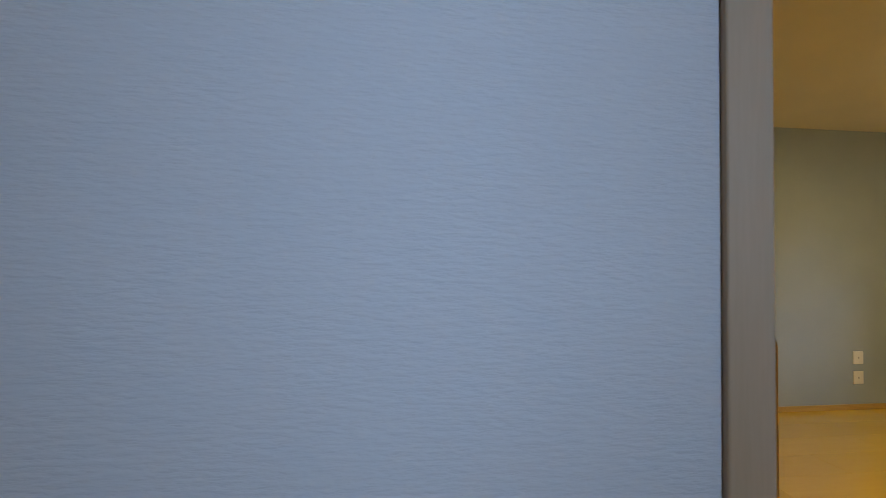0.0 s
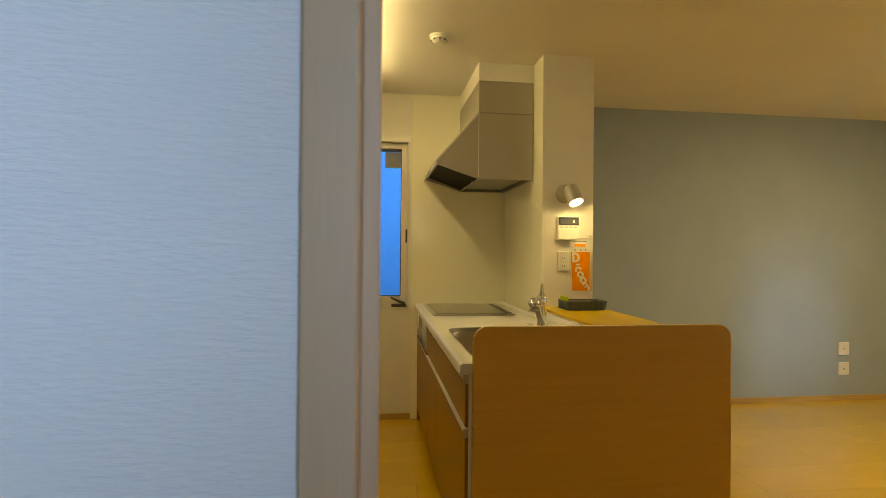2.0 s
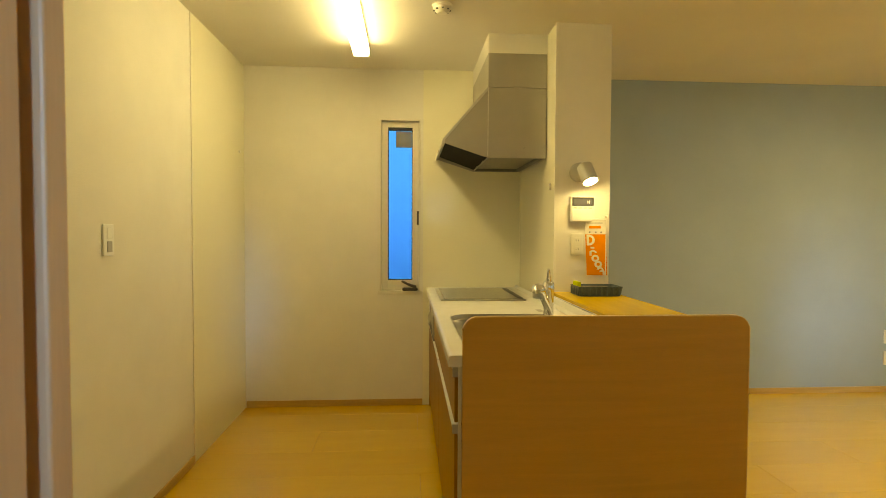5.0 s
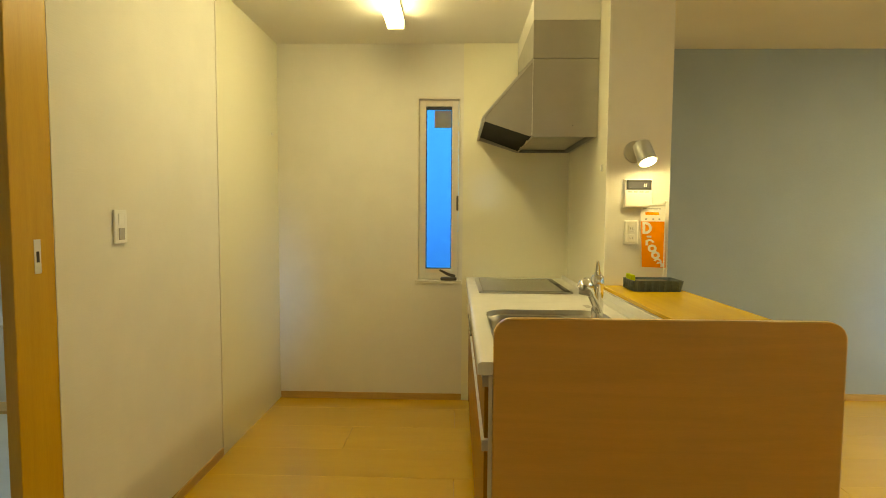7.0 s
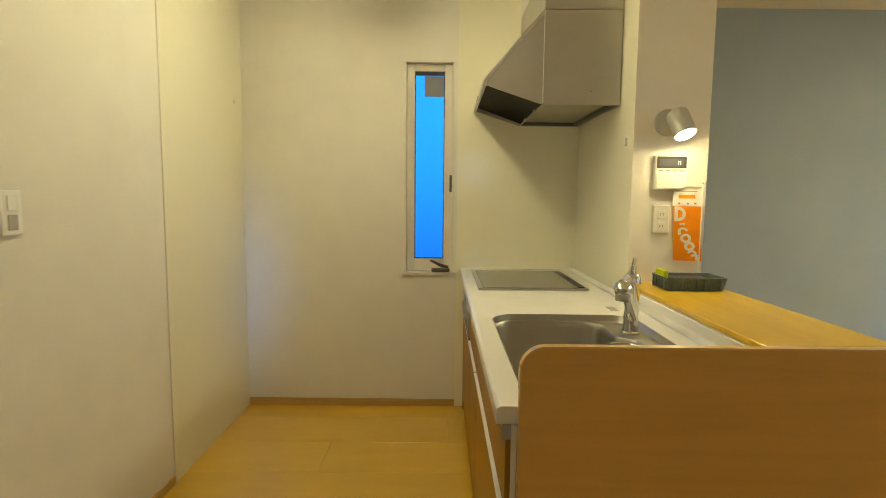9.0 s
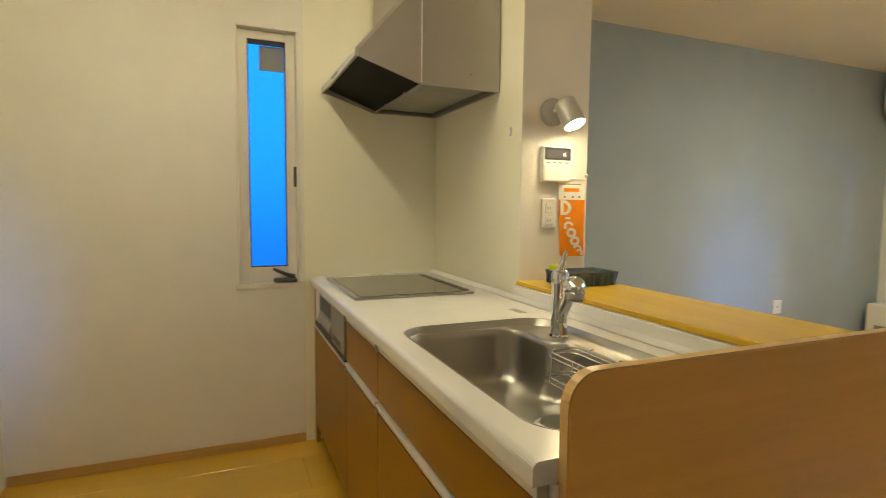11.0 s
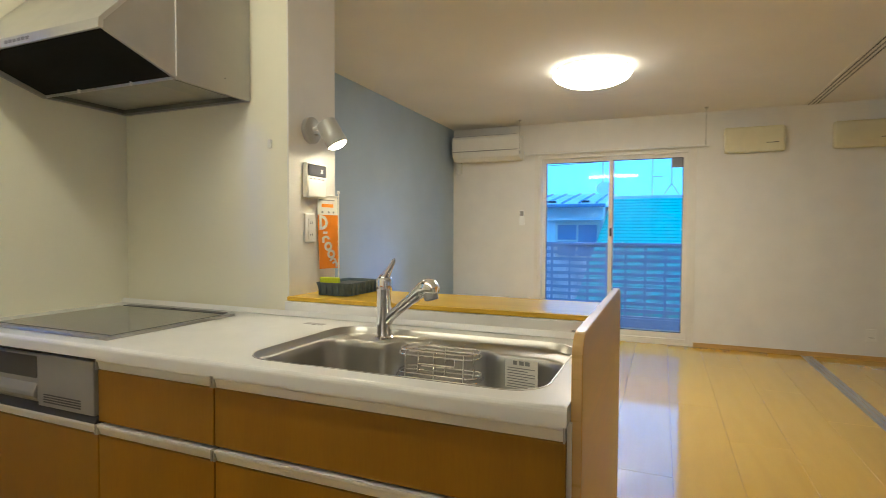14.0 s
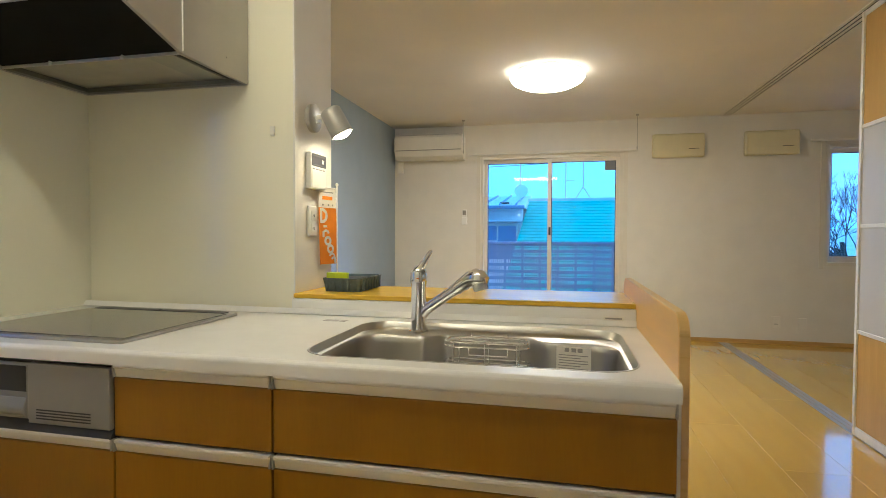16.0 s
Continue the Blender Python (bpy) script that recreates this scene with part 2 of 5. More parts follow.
# ---- geometry helpers ----
def box(x0, y0, z0, x1, y1, z1, bev=0.0, bm=None, seg=2):
    bm = bm or bmesh.new()
    x0, x1, y0, y1, z0, z1 = min(x0, x1), max(x0, x1), min(y0, y1), max(y0, y1), min(z0, z1), max(z0, z1)
    v = [bm.verts.new(c) for c in ((x0, y0, z0), (x1, y0, z0), (x1, y1, z0), (x0, y1, z0), (x0, y0, z1), (x1, y0, z1), (x1, y1, z1), (x0, y1, z1))]
    fs = [bm.faces.new([v[i] for i in q]) for q in ((3, 2, 1, 0), (4, 5, 6, 7), (0, 1, 5, 4), (1, 2, 6, 5), (2, 3, 7, 6), (3, 0, 4, 7))]
    if bev:
        es = {e for f in fs for e in f.edges}
        bmesh.ops.bevel(bm, geom=list(es), offset=bev, segments=seg, affect="EDGES", profile=0.5)
    return bm


def prism(poly, axis, a, b, bev=0.0, bm=None, seg=2):
    """A 2D polygon drawn out along an axis from a to b. Polygon: (x,y) for z, (y,z) for x, (x,z) for y."""
    bm = bm or bmesh.new()
    put = {"z": lambda p, h: (p[0], p[1], h), "x": lambda p, h: (h, p[0], p[1]), "y": lambda p, h: (p[0], h, p[1])}[axis]
    lo = [bm.verts.new(put(p, a)) for p in poly]
    hi = [bm.verts.new(put(p, b)) for p in poly]
    n = len(poly)
    fs = [bm.faces.new(lo), bm.faces.new(hi[::-1])]
    fs += [bm.faces.new((lo[i], hi[i], hi[(i + 1) % n], lo[(i + 1) % n])) for i in range(n)]
    bmesh.ops.recalc_face_normals(bm, faces=fs)
    if bev:
        es = {e for f in fs for e in f.edges}
        bmesh.ops.bevel(bm, geom=list(es), offset=bev, segments=seg, affect="EDGES", profile=0.5)
    return bm


def rounded(x0, y0, x1, y1, r, n=6, corners=(1, 1, 1, 1)):
    """A rounded rectangle as a list of points, anticlockwise from the corner x0,y0."""
    out = []
    for k, (cx, cy, a0, px, py) in enumerate(((x0 + r, y0 + r, 180, x0, y0), (x1 - r, y0 + r, 270, x1, y0), (x1 - r, y1 - r, 0, x1, y1), (x0 + r, y1 - r, 90, x0, y1))):
        if not corners[k]:
            out.append((px, py))
            continue
        for i in range(n + 1):
            a = radians(a0 + 90 * i / n)
            out.append((cx + r * math.cos(a), cy + r * math.sin(a)))
    return out


def ring(bm, centre, u, v, r, n):
    return [bm.verts.new(Vector(centre) + u * (r * math.cos(2 * math.pi * i / n)) + v * (r * math.sin(2 * math.pi * i / n))) for i in range(n)]


def pipe(points, radii, n=12, bm=None, caps=True):
    """A round bar along points; radii one number or one for each point."""
    bm = bm or bmesh.new()
    pts = [Vector(p) for p in points]
    rs = [radii] * len(pts) if isinstance(radii, (int, float)) else radii
    rings = []
    ref = None
    for i, p in enumerate(pts):
        d = (pts[min(i + 1, len(pts) - 1)] - pts[max(i - 1, 0)]).normalized()
        if ref is None:
            ref = Vector((0, 0, 1)) if abs(d.z) < 0.9 else Vector((1, 0, 0))
        u = d.cross(ref).normalized()
        v = d.cross(u).normalized()
        ref = u.cross(d) if u.length else ref
        rings.append(ring(bm, p, u, v, rs[i], n))
    for a, b in zip(rings, rings[1:]):
        for i in range(n):
            bm.faces.new((a[i], a[(i + 1) % n], b[(i + 1) % n], b[i]))
    if caps:
        bm.faces.new(rings[0][::-1])
        bm.faces.new(rings[-1])
        bmesh.ops.recalc_face_normals(bm, faces=bm.faces[:])
    return bm


def lathe(profile, centre, n=40, bm=None):
    """Profile of (radius, z) turned about the upright through centre."""
    bm = bm or bmesh.new()
    u, v = Vector((1, 0, 0)), Vector((0, 1, 0))
    rings = [ring(bm, (centre[0], centre[1], centre[2] + z), u, v, max(r, 0.0005), n) for r, z in profile]
    for a, b in zip(rings, rings[1:]):
        for i in range(n):
            bm.faces.new((a[i], a[(i + 1) % n], b[(i + 1) % n], b[i]))
    bm.faces.new(rings[0][::-1])
    bm.faces.new(rings[-1])
    bmesh.ops.recalc_face_normals(bm, faces=bm.faces[:])
    return bm


def base_of(ob):
    p = Vector((0, 0, 0))
    while ob:
        p += ob.location
        ob = ob.parent
    return p


def part(name, bm, material, parent=None, label="", smooth=False):
    """Link a bmesh, built in world places, as one mesh object under a thing or a part."""
    if parent is not None:
        bmesh.ops.translate(bm, verts=bm.verts[:], vec=-base_of(parent))
    me = bpy.data.meshes.new(name)
    bm.to_mesh(me)
    bm.free()
    me.materials.append(material)
    if smooth:
        for p in me.polygons:
            p.use_smooth = True
        me.set_sharp_from_angle(angle=radians(40))
    ob = new(name, me)
    if parent is not None:
        ob.parent = parent
    if label:
        ob["label"] = label
    return ob


def thing(name, at, label, category, group=""):
    ob = new(name)
    ob.location = at
    ob.empty_display_size = 0.05
    return tagged(ob, label, category, group)


def setting(name, bm, material, label, category):
    return tagged(part(name, bm, material), label, category, kind="structure")


# ---- setting: floors, ceilings, walls ----
T, TW = 0.12, 0.085
setting("ceiling", box(XW - TW, YS - T, H, XE + T, YA + T, H + 0.15), M["ceiling"], "off-white papered flat ceiling over both rooms", "ceiling")
floor = setting("floor", box(XW - TW, YS - T, -0.16, XE + T, YA + T, -0.014), M["base"], "glossy honey-coloured maple board floor", "floor")

# kitchen end wall with the narrow window opening
WX0, WX1, WZ0, WZ1 = -0.317, -0.026, 0.815, 2.052
b = box(XW - TW, 0, 0, WX0, T, H)
box(WX1, 0, 0, XC, T, H, bm=b)
box(WX0, 0, 0, WX1, T, WZ0, bm=b)
box(WX0, 0, WZ1, WX1, T, H, bm=b)
setting("wall_north", b, M["wallpaper"], "cream textured wallpaper end wall of the kitchen", "wall")
# stub wall between kitchen and living room
setting("wall_stub", box(XC, YC, 0, XS, YA + T, H), M["wallpaper"], "cream papered stub wall beside the cooker", "wall")
setting("wall_accent", box(XS, YA, 0, XE + T, YA + T, H), M["accent"], "grey-blue papered accent wall of the living room", "wall")
# west wall with the washroom opening
DY0, DY1, DZ = -2.80, -1.990, 2.02
b = box(XW - TW, DY1, 0, XW, 0, H)
box(XW - TW, YS, 0, XW, DY0, H, bm=b)
box(XW - TW, DY0, DZ, XW, DY1, H, bm=b)
setting("wall_west", b, M["wallpaper"], "cream papered west wall with the washroom doorway", "wall")
# partition wall beside the wide opening
setting("wall_partition", box(XW, YP0, 0, -0.315, YP1, H), M["wallpaper_coarse"], "white ribbed wallpaper wall beside the wide opening", "wall")
# window wall with two openings
BY0, BY1, BZ0, BZ1 = -2.505, -0.925, 0.03, 2.035
SY0, SY1, SZ0, SZ1 = -5.75, -4.455, 0.83, 2.06
b = box(XE, BY1, 0, XE + T, YA, H)
box(XE, SY1, 0, XE + T, BY0, H, bm=b)
box(XE, YS, 0, XE + T, SY0, H, bm=b)
box(XE, BY0, BZ1, XE + T, BY1, H, bm=b)
box(XE, BY0, -0.15, XE + T, BY1, BZ0, bm=b)
box(XE, SY0, SZ1, XE + T, SY1, H, bm=b)
box(XE, SY0, 0, XE + T, SY1, SZ0, bm=b)
setting("wall_east", b, M["wallpaper"], "cream papered wall with the balcony window", "wall")
# unseen far wall of the second room; its opening shapes the partition's sun patch
b = box(XW, YS - T, 0, 0.22, YS, H)
box(0.72, YS - T, 0, XE, YS, H, bm=b)
box(0.22, YS - T, 2.05, 0.72, YS, H, bm=b)
box(0.22, YS - T, -0.15, 0.72, YS, 1.42, bm=b)
setting("wall_south", b, M["wallpaper"], "unseen wall closing the second room, its opening shaping the sun patch", "wall")

# glossy panels round the cooker and on the west wall
setting("kitchen_panel_1", box(-0.008, -0.004, 0, XC - 0.004, 0, H, 0.0), M["kpanel"], "glossy white splash panel behind the cooker", "wall panel")
setting("kitchen_panel_2", box(XC - 0.005, YC + 0.001, 0.85, XC, -0.004, H), M["kpanel"], "glossy white splash panel on the cooker's side wall", "wall panel")
setting("kitchen_panel_3", box(XW, -0.89, 0, XW + 0.004, -0.001, H), M["kpanel"], "glossy pale panel on the wall by the fridge space", "wall panel")
setting("trim_1", box(XW, -0.898, 0, XW + 0.006, -0.89, H, 0.001), M["frame"], "thin pale joint strip on the wall", "trim")
setting("trim_2", box(XC - 0.008, YC - 0.003, 0.92, XC + 0.004, YC + 0.004, H, 0.001), M["plastic"], "white edge strip of the splash panel", "trim")

# baseboards
def baseboard(name, x0, y0, x1, y1):
    setting(name, box(x0, y0, 0.0, x1, y1, 0.045, 0.002), M["base"], "low honey-coloured wooden baseboard", "baseboard")


baseboard("baseboard_1", XW + 0.009, -0.009, -0.009, -0.0005)
baseboard("baseboard_2", XW + 0.0005, DY1 + 0.005, XW + 0.009, -0.9)
baseboard("baseboard_3", XS + 0.001, YA - 0.009, XE - 0.01, YA - 0.0005)
baseboard("baseboard_4", XE - 0.009, BY1 + 0.04, XE - 0.0005, YA - 0.01)
baseboard("baseboard_5", XE - 0.009, YS, XE - 0.0005, BY0 - 0.04)
baseboard("baseboard_6", XW + 0.01, YP1 + 0.0005, -0.33, YP1 + 0.009)

# jamb of the wide opening, with its guide grooves
b = box(-0.3145, YP0 - 0.004, 0, -0.2878, YP1 + 0.012, H - 0.001, 0.0015)
box(-0.2878, -3.572, 0, -0.2765, -3.538, H - 0.001, 0.0015, bm=b)
box(-0.2878, -3.524, 0, -0.2765, YP1 + 0.012, H - 0.001, 0.0015, bm=b)
setting("door_frame_1", b, M["jamb"], "pale wooden jamb with grooves beside the wide opening", "door frame")

# floor and ceiling guides of the sliding panels
b = box(-0.28, -3.582, -0.006, XE - 0.01, -3.482, -0.002)
for y in (-3.565, -3.532, -3.499):
    box(-0.28, y - 0.0145, -0.002, XE - 0.01, y + 0.0145, 0.0012, 0.001, bm=b, seg=1)
setting("floor_track", b, M["track"], "grey metal triple floor track of the sliding panels", "door track")
b = bmesh.new()
for y in (-3.573, -3.541, -3.509, -3.477):
    box(-0.28, y - 0.009, H - 0.008, XE - 0.001, y + 0.009, H - 0.0005, bm=b)
trk = setting("ceiling_track", b, M["frame"], "pale triple ceiling track of the sliding panels", "door track")
part("groove", box(-0.28, -3.572, H - 0.004, XE - 0.001, -3.478, H - 0.0006), M["seal"], trk)

# ---- washroom and bath beyond the doorway ----
b = box(-4.6, -3.1, -0.16, XW - TW, -0.38, -0.004)
setting("washroom_floor", b, M["vinyl"], "pale vinyl washroom floor", "floor")
setting("washroom_wall_1", box(-4.72, -3.1, -0.1, -4.6, 0.9, H), M["bath"], "pale washroom wall", "wall")
setting("washroom_wall_2", box(-4.6, -3.22, -0.1, XW - TW, -3.1, H), M["bath"], "pale washroom wall", "wall")
b = box(-4.6, 0.78, -0.1, -4.4, 0.9, H)
box(-2.7, 0.78, -0.1, XW - TW, 0.9, H, bm=b)
box(-4.4, 0.78, -0.1, -2.7, 0.9, 1.40, bm=b)
box(-4.4, 0.78, 2.05, -2.7, 0.9, H, bm=b)
setting("washroom_wall_3", b, M["bath"], "pale bath wall with a small high window", "wall")
setting("washroom_wall_4", box(XW - TW, 0.12, -0.1, XW, 0.9, H), M["bath"], "pale bath wall", "wall")
setting("washroom_ceiling", box(-4.72, -3.22, H, XW - TW - 0.001, 0.9, H + 0.15), M["ceiling"], "pale washroom ceiling", "ceiling")
setting("door_sill", box(-4.6, -0.38, -0.1, XW - TW, -0.22, 0.015, 0.003), M["base"], "wooden sill strip before the bath", "sill")
wb = thing("window_4", (-3.1, 0.84, 1.62), "small frosted bath window", "window")
wb["kind"] = "structure"
b = box(-4.4, 0.80, 1.40, -4.35, 0.88, 2.05)
box(-2.75, 0.80, 1.40, -2.70, 0.88, 2.05, bm=b)
box(-4.35, 0.80, 1.40, -2.75, 0.88, 1.44, bm=b)
box(-4.35, 0.80, 2.01, -2.75, 0.88, 2.05, bm=b)
part("window_frame", b, M["frame"], wb)
pn = part("pane", box(-4.35, 0.838, 1.44, -2.75, 0.842, 2.01), M["frost"], wb)
pn.visible_shadow = False
tub = thing("bathtub", (-3.0, 0.25, -0.1), "white acrylic bathtub with a smooth apron", "bathtub")
b = prism(rounded(-4.55, -0.2, -1.45, 0.76, 0.03), "z", -0.1, 0.50, 0.01)
part("apron", b, M["bath"], tub)
b = prism(rounded(-4.58, -0.215, -1.42, 0.775, 0.03), "z", 0.5, 0.53, 0.008)
part("rim", b, M["bath"], tub)
rail = thing("shower_rail", (-3.0, -0.3, 2.05), "thin white metal rail under the bath ceiling", "rail")
part("rod", pipe([(-4.6, -0.3, 2.06), (-1.385, -0.3, 2.06)], 0.012), M["plastic"], rail, smooth=True)

# unseen fill light, added to brighten the washroom behind the doorway
wl1 = thing("washroom_fill_light", (-2.6, -1.4, H), "unseen round fill light added to brighten the washroom", "ceiling light")
part("base", lathe([(0.0, -0.03), (0.16, -0.03), (0.16, -0.0005), (0.0, -0.0005)], (-2.6, -1.4, H), 32), M["plastic"], wl1, smooth=True)
part("diffuser", lathe([(0.0, -0.10), (0.08, -0.095), (0.13, -0.07), (0.15, -0.031), (0.0, -0.031)], (-2.6, -1.4, H), 32), M["wash_fill"], wl1, "glowing milky dome", True)

# washroom door frame with strike plate
b = box(XW - TW - 0.006, DY0, 0, XW + 0.008, DY0 + 0.022, DZ + 0.022, 0.002)
box(XW - TW - 0.006, DY0 + 0.022, DZ, XW + 0.008, DY1, DZ + 0.022, 0.002, bm=b)
setting("door_frame_2", b, M["door_jamb"], "honey-coloured wooden door frame of the washroom", "door frame")
pd = thing("sliding_door", (-1.285, -2.10, 0.0), "honey-coloured wooden pocket door, almost fully open", "sliding door")
part("leaf", box(-1.300, DY1 - 0.152, 0.004, -1.2625, DY1 - 0.0004, DZ - 0.001, 0.003), M["door_jamb"], pd)
lp = part("lock_plate", box(-1.2625, -2.069, 1.085, -1.2608, -2.045, 1.185, 0.0005), M["alu"], pd, "small metal lock plate")
part("latch_hole", box(-1.2609, -2.062, 1.118, -1.2600, -2.052, 1.150), M["dark"], lp)

# ---- windows ----
def pane(parent, bm, material):
    ob = part("pane", bm, material, parent)
    ob.visible_shadow = False
    return ob


w1 = thing("window_1", (-0.17, 0.05, WZ0), "narrow white casement window with frosted glass", "window")
w1["kind"] = "structure"
b = box(WX0, 0.002, WZ0 - 0.012, WX1, 0.11, WZ0 + 0.012, 0.002)
box(WX0 - 0.012, -0.012, WZ0 - 0.012, WX1 + 0.014, 0.002, WZ0 + 0.012, 0.003, bm=b)
part("sill", b, M["frame"], w1)
for x0, x1, z0, z1 in ((WX0, WX0 + 0.012, WZ0 + 0.012, WZ1 - 0.012), (WX1 - 0.012, WX1, WZ0 + 0.012, WZ1 - 0.012), (WX0, WX1, WZ1 - 0.012, WZ1)):
    part("lining", box(x0, -0.006, z0, x1, 0.10, z1, 0.002), M["frame"], w1)
b = bmesh.new()
FX0, FX1, FZ0, FZ1 = WX0 + 0.013, WX1 - 0.013, WZ0 + 0.013, WZ1 - 0.013
for x0, x1, z0, z1 in ((FX0, FX0 + 0.045, FZ0, FZ1), (FX1 - 0.045, FX1, FZ0, FZ1), (FX0 + 0.045, FX1 - 0.045, FZ0, FZ0 + 0.074), (FX0 + 0.045, FX1 - 0.045, FZ1 - 0.041, FZ1)):
    box(x0, 0.035, z0, x1, 0.085, z1, 0.003, bm=b)
part("window_frame", b, M["frame"], w1)
b = bmesh.new()
GX0, GX1, GZ0, GZ1 = FX0 + 0.045, FX1 - 0.045, FZ0 + 0.074, FZ1 - 0.041
for x0, x1, z0, z1 in ((GX0, GX0 + 0.005, GZ0, GZ1), (GX1 - 0.005, GX1, GZ0, GZ1), (GX0, GX1, GZ0, GZ0 + 0.005), (GX0, GX1, GZ1 - 0.02, GZ1)):
    box(x0, 0.04, z0, x1, 0.06, z1, bm=b)
part("seal", b, M["seal"], w1)
pane(w1, box(GX0, 0.061, GZ0, GX1, 0.065, GZ1), M["frost"])
part("sticker", box(GX0 + 0.055, 0.058, GZ1 - 0.14, GX1 - 0.006, 0.060, GZ1 - 0.023), M["sticker"], w1, "dark grey square sticker on the glass")
b = box(-0.155, -0.022, WZ0 + 0.012, -0.045, 0.03, WZ0 + 0.034, 0.008)
pipe([(-0.06, 0.0, WZ0 + 0.04), (-0.10, -0.03, WZ0 + 0.055), (-0.16, -0.035, WZ0 + 0.085)], [0.011, 0.010, 0.007], 8, bm=b)
part("crank_handle", b, M["bronze"], w1, "dark bronze crank handle", True)
b = box(-0.052, 0.018, 1.30, -0.036, 0.036, 1.40, 0.004)
part("latch", b, M["bronze"], w1, "dark bronze latch")

# ---- kitchen run ----
YK = -2.083                      # near end of the run
ZT = 0.85
wt = thing("worktop", (0.33, -1.05, 0.81), "white solid worktop with rounded front edge", "worktop")
SX0, SX1, SY_A, SY_B = 0.082, 0.590, -2.026, -1.234    # sink cut-out
WF, WB = 0.018, 0.813            # front edge and underside of the worktop
b = box(WF, YK, WB, SX0, 0 - 0.005, ZT)
box(SX1, YK, WB, 0.668, -0.005, ZT, bm=b)
box(SX0, YK, WB, SX1, SY_A, ZT, bm=b)
box(SX0, SY_B, WB, SX1, -0.005, ZT, bm=b)
bmesh.ops.remove_doubles(b, verts=b.verts[:], dist=0.0005)
front = [e for e in b.edges if all(abs(v.co.x - WF) < 1e-4 and v.co.z > ZT - 0.001 for v in e.verts) and abs(e.verts[0].co.z - e.verts[1].co.z) < 1e-4]
bmesh.ops.bevel(b, geom=front, offset=0.012, segments=4, affect="EDGES", profile=0.5)
for k in range(4):              # rounded corners of the sink cut-out
    arc = rounded(SX0, SY_A, SX1, SY_B, 0.09, 8)[k * 9:k * 9 + 9]
    px, py = ((SX0, SY_A), (SX1, SY_A), (SX1, SY_B), (SX0, SY_B))[k]
    for p, q in zip(arc, arc[1:]):
        prism([(px, py), p, q], "z", WB, ZT, bm=b)
part("slab", b, M["white"], wt)
b = box(0.668, YK, 0.80, 0.682, YC - 0.001, 0.9035, 0.002)
part("upstand", b, M["white"], wt)
b = prism([(0.655, 0.852), (0.668, 0.852), (0.668, 0.870)], "y", YK, -0.006)
part("cove", b, M["white"], wt)
part("badge", box(0.6655, -2.045, 0.868, 0.668, -1.985, 0.880, 0.0008), M["plastic"], wt, "small white maker's badge")
part("badge_print", box(0.6652, -2.040, 0.8715, 0.6655, -1.990, 0.8765), M["grey_text"], wt)
b = bmesh.new()
for i in range(3):
    box(0.545, -1.165 + i * 0.028, ZT, 0.575, -1.143 + i * 0.028, ZT + 0.0006, bm=b)
part("care_label", b, M["grey_text"], wt, "faint grey printed care label")

# cabinet units
def rail_at(parent, y0, y1, z1, h):
    """Aluminium grip rail: a lip on top, a scooped face."""
    poly = [(0.030, z1), (0.052, z1), (0.052, z1 - h), (0.040, z1 - h), (0.034, z1 - 0.010), (0.030, z1 - 0.007)]
    gr = part("grip_rail", prism(poly, "y", y0 + 0.007, y1 - 0.007), M["alu"], parent, "brushed aluminium grip rail")
    for a in (y0 + 0.0025, y1 - 0.0065):
        part("end_cap", box(0.031, a, z1 - h, 0.052, a + 0.004, z1 - 0.001), M["greyplastic"], gr, "grey plastic end cap")


def front_board(parent, name, y0, y1, z0, z1):
    part(name, box(0.038, y0 + 0.0025, z0, 0.058, y1 - 0.0025, z1, 0.002), M["drawer"], parent)


def unit(y0, y1, label, top=True):
    u = thing("base_cabinet", (0.33, (y0 + y1) / 2, 0), label, "cabinet", "kitchen base cabinets")
    b = box(0.062, y0 + 0.001, 0.10, 0.655, y1 - 0.001, 0.60)
    box(0.062, y0 + 0.001, 0.60, 0.09, y1 - 0.001, 0.812, bm=b)
    part("body", b, M["dark"], u)
    part("plinth", box(0.085, y0 + 0.001, 0.0, 0.10, y1 - 0.001, 0.10), M["drawer"], u)
    if top:
        rail_at(u, y0, y1, 0.8105, 0.0325)
        front_board(u, "drawer_front", y0, y1, 0.628, 0.776)
    rail_at(u, y0, y1, 0.621, 0.030)
    front_board(u, "drawer_front", y0, y1, 0.10, 0.588)
    return u


unit(YK + 0.002, -1.202, "wide honey-brown sink cabinet with aluminium rails")
ef = thing("cabinet_end_strip", (0.05, YK, 0.0), "white end strip between cabinet and wooden panel", "cabinet")
part("strip", box(0.049, YK - 0.0045, 0.0, 0.0600, YK + 0.0042, 0.812, 0.001), M["plastic"], ef)
unit(-1.202, -0.762, "honey-brown drawer cabinet with aluminium rails")
cu = unit(-0.762, -0.045, "honey-brown cabinet below the built-in cooker", False)
part("filler", box(0.04, -0.045, 0.0, 0.06, -0.006, 0.812), M["drawer"], cu)

# cooker: hob glass on the worktop, front panel with grill window
ck = thing("induction_cooker", (0.33, -0.455, ZT), "built-in induction cooker with grey glass top and grill front", "cooker")
HY0, HY1, HX0, HX1 = -0.750, -0.155, 0.075, 0.580
part("hob_frame", prism(rounded(HX0, HY0, HX1, HY1, 0.012), "z", ZT, ZT + 0.010, 0.003), M["hob_frame"], ck, "satin metal hob frame")
part("hob_glass", box(HX0 + 0.022, HY0 + 0.012, ZT + 0.010, HX1 - 0.050, HY1 - 0.012, ZT + 0.0125, 0.001), M["hob_glass"], ck, "dark grey glass hob")
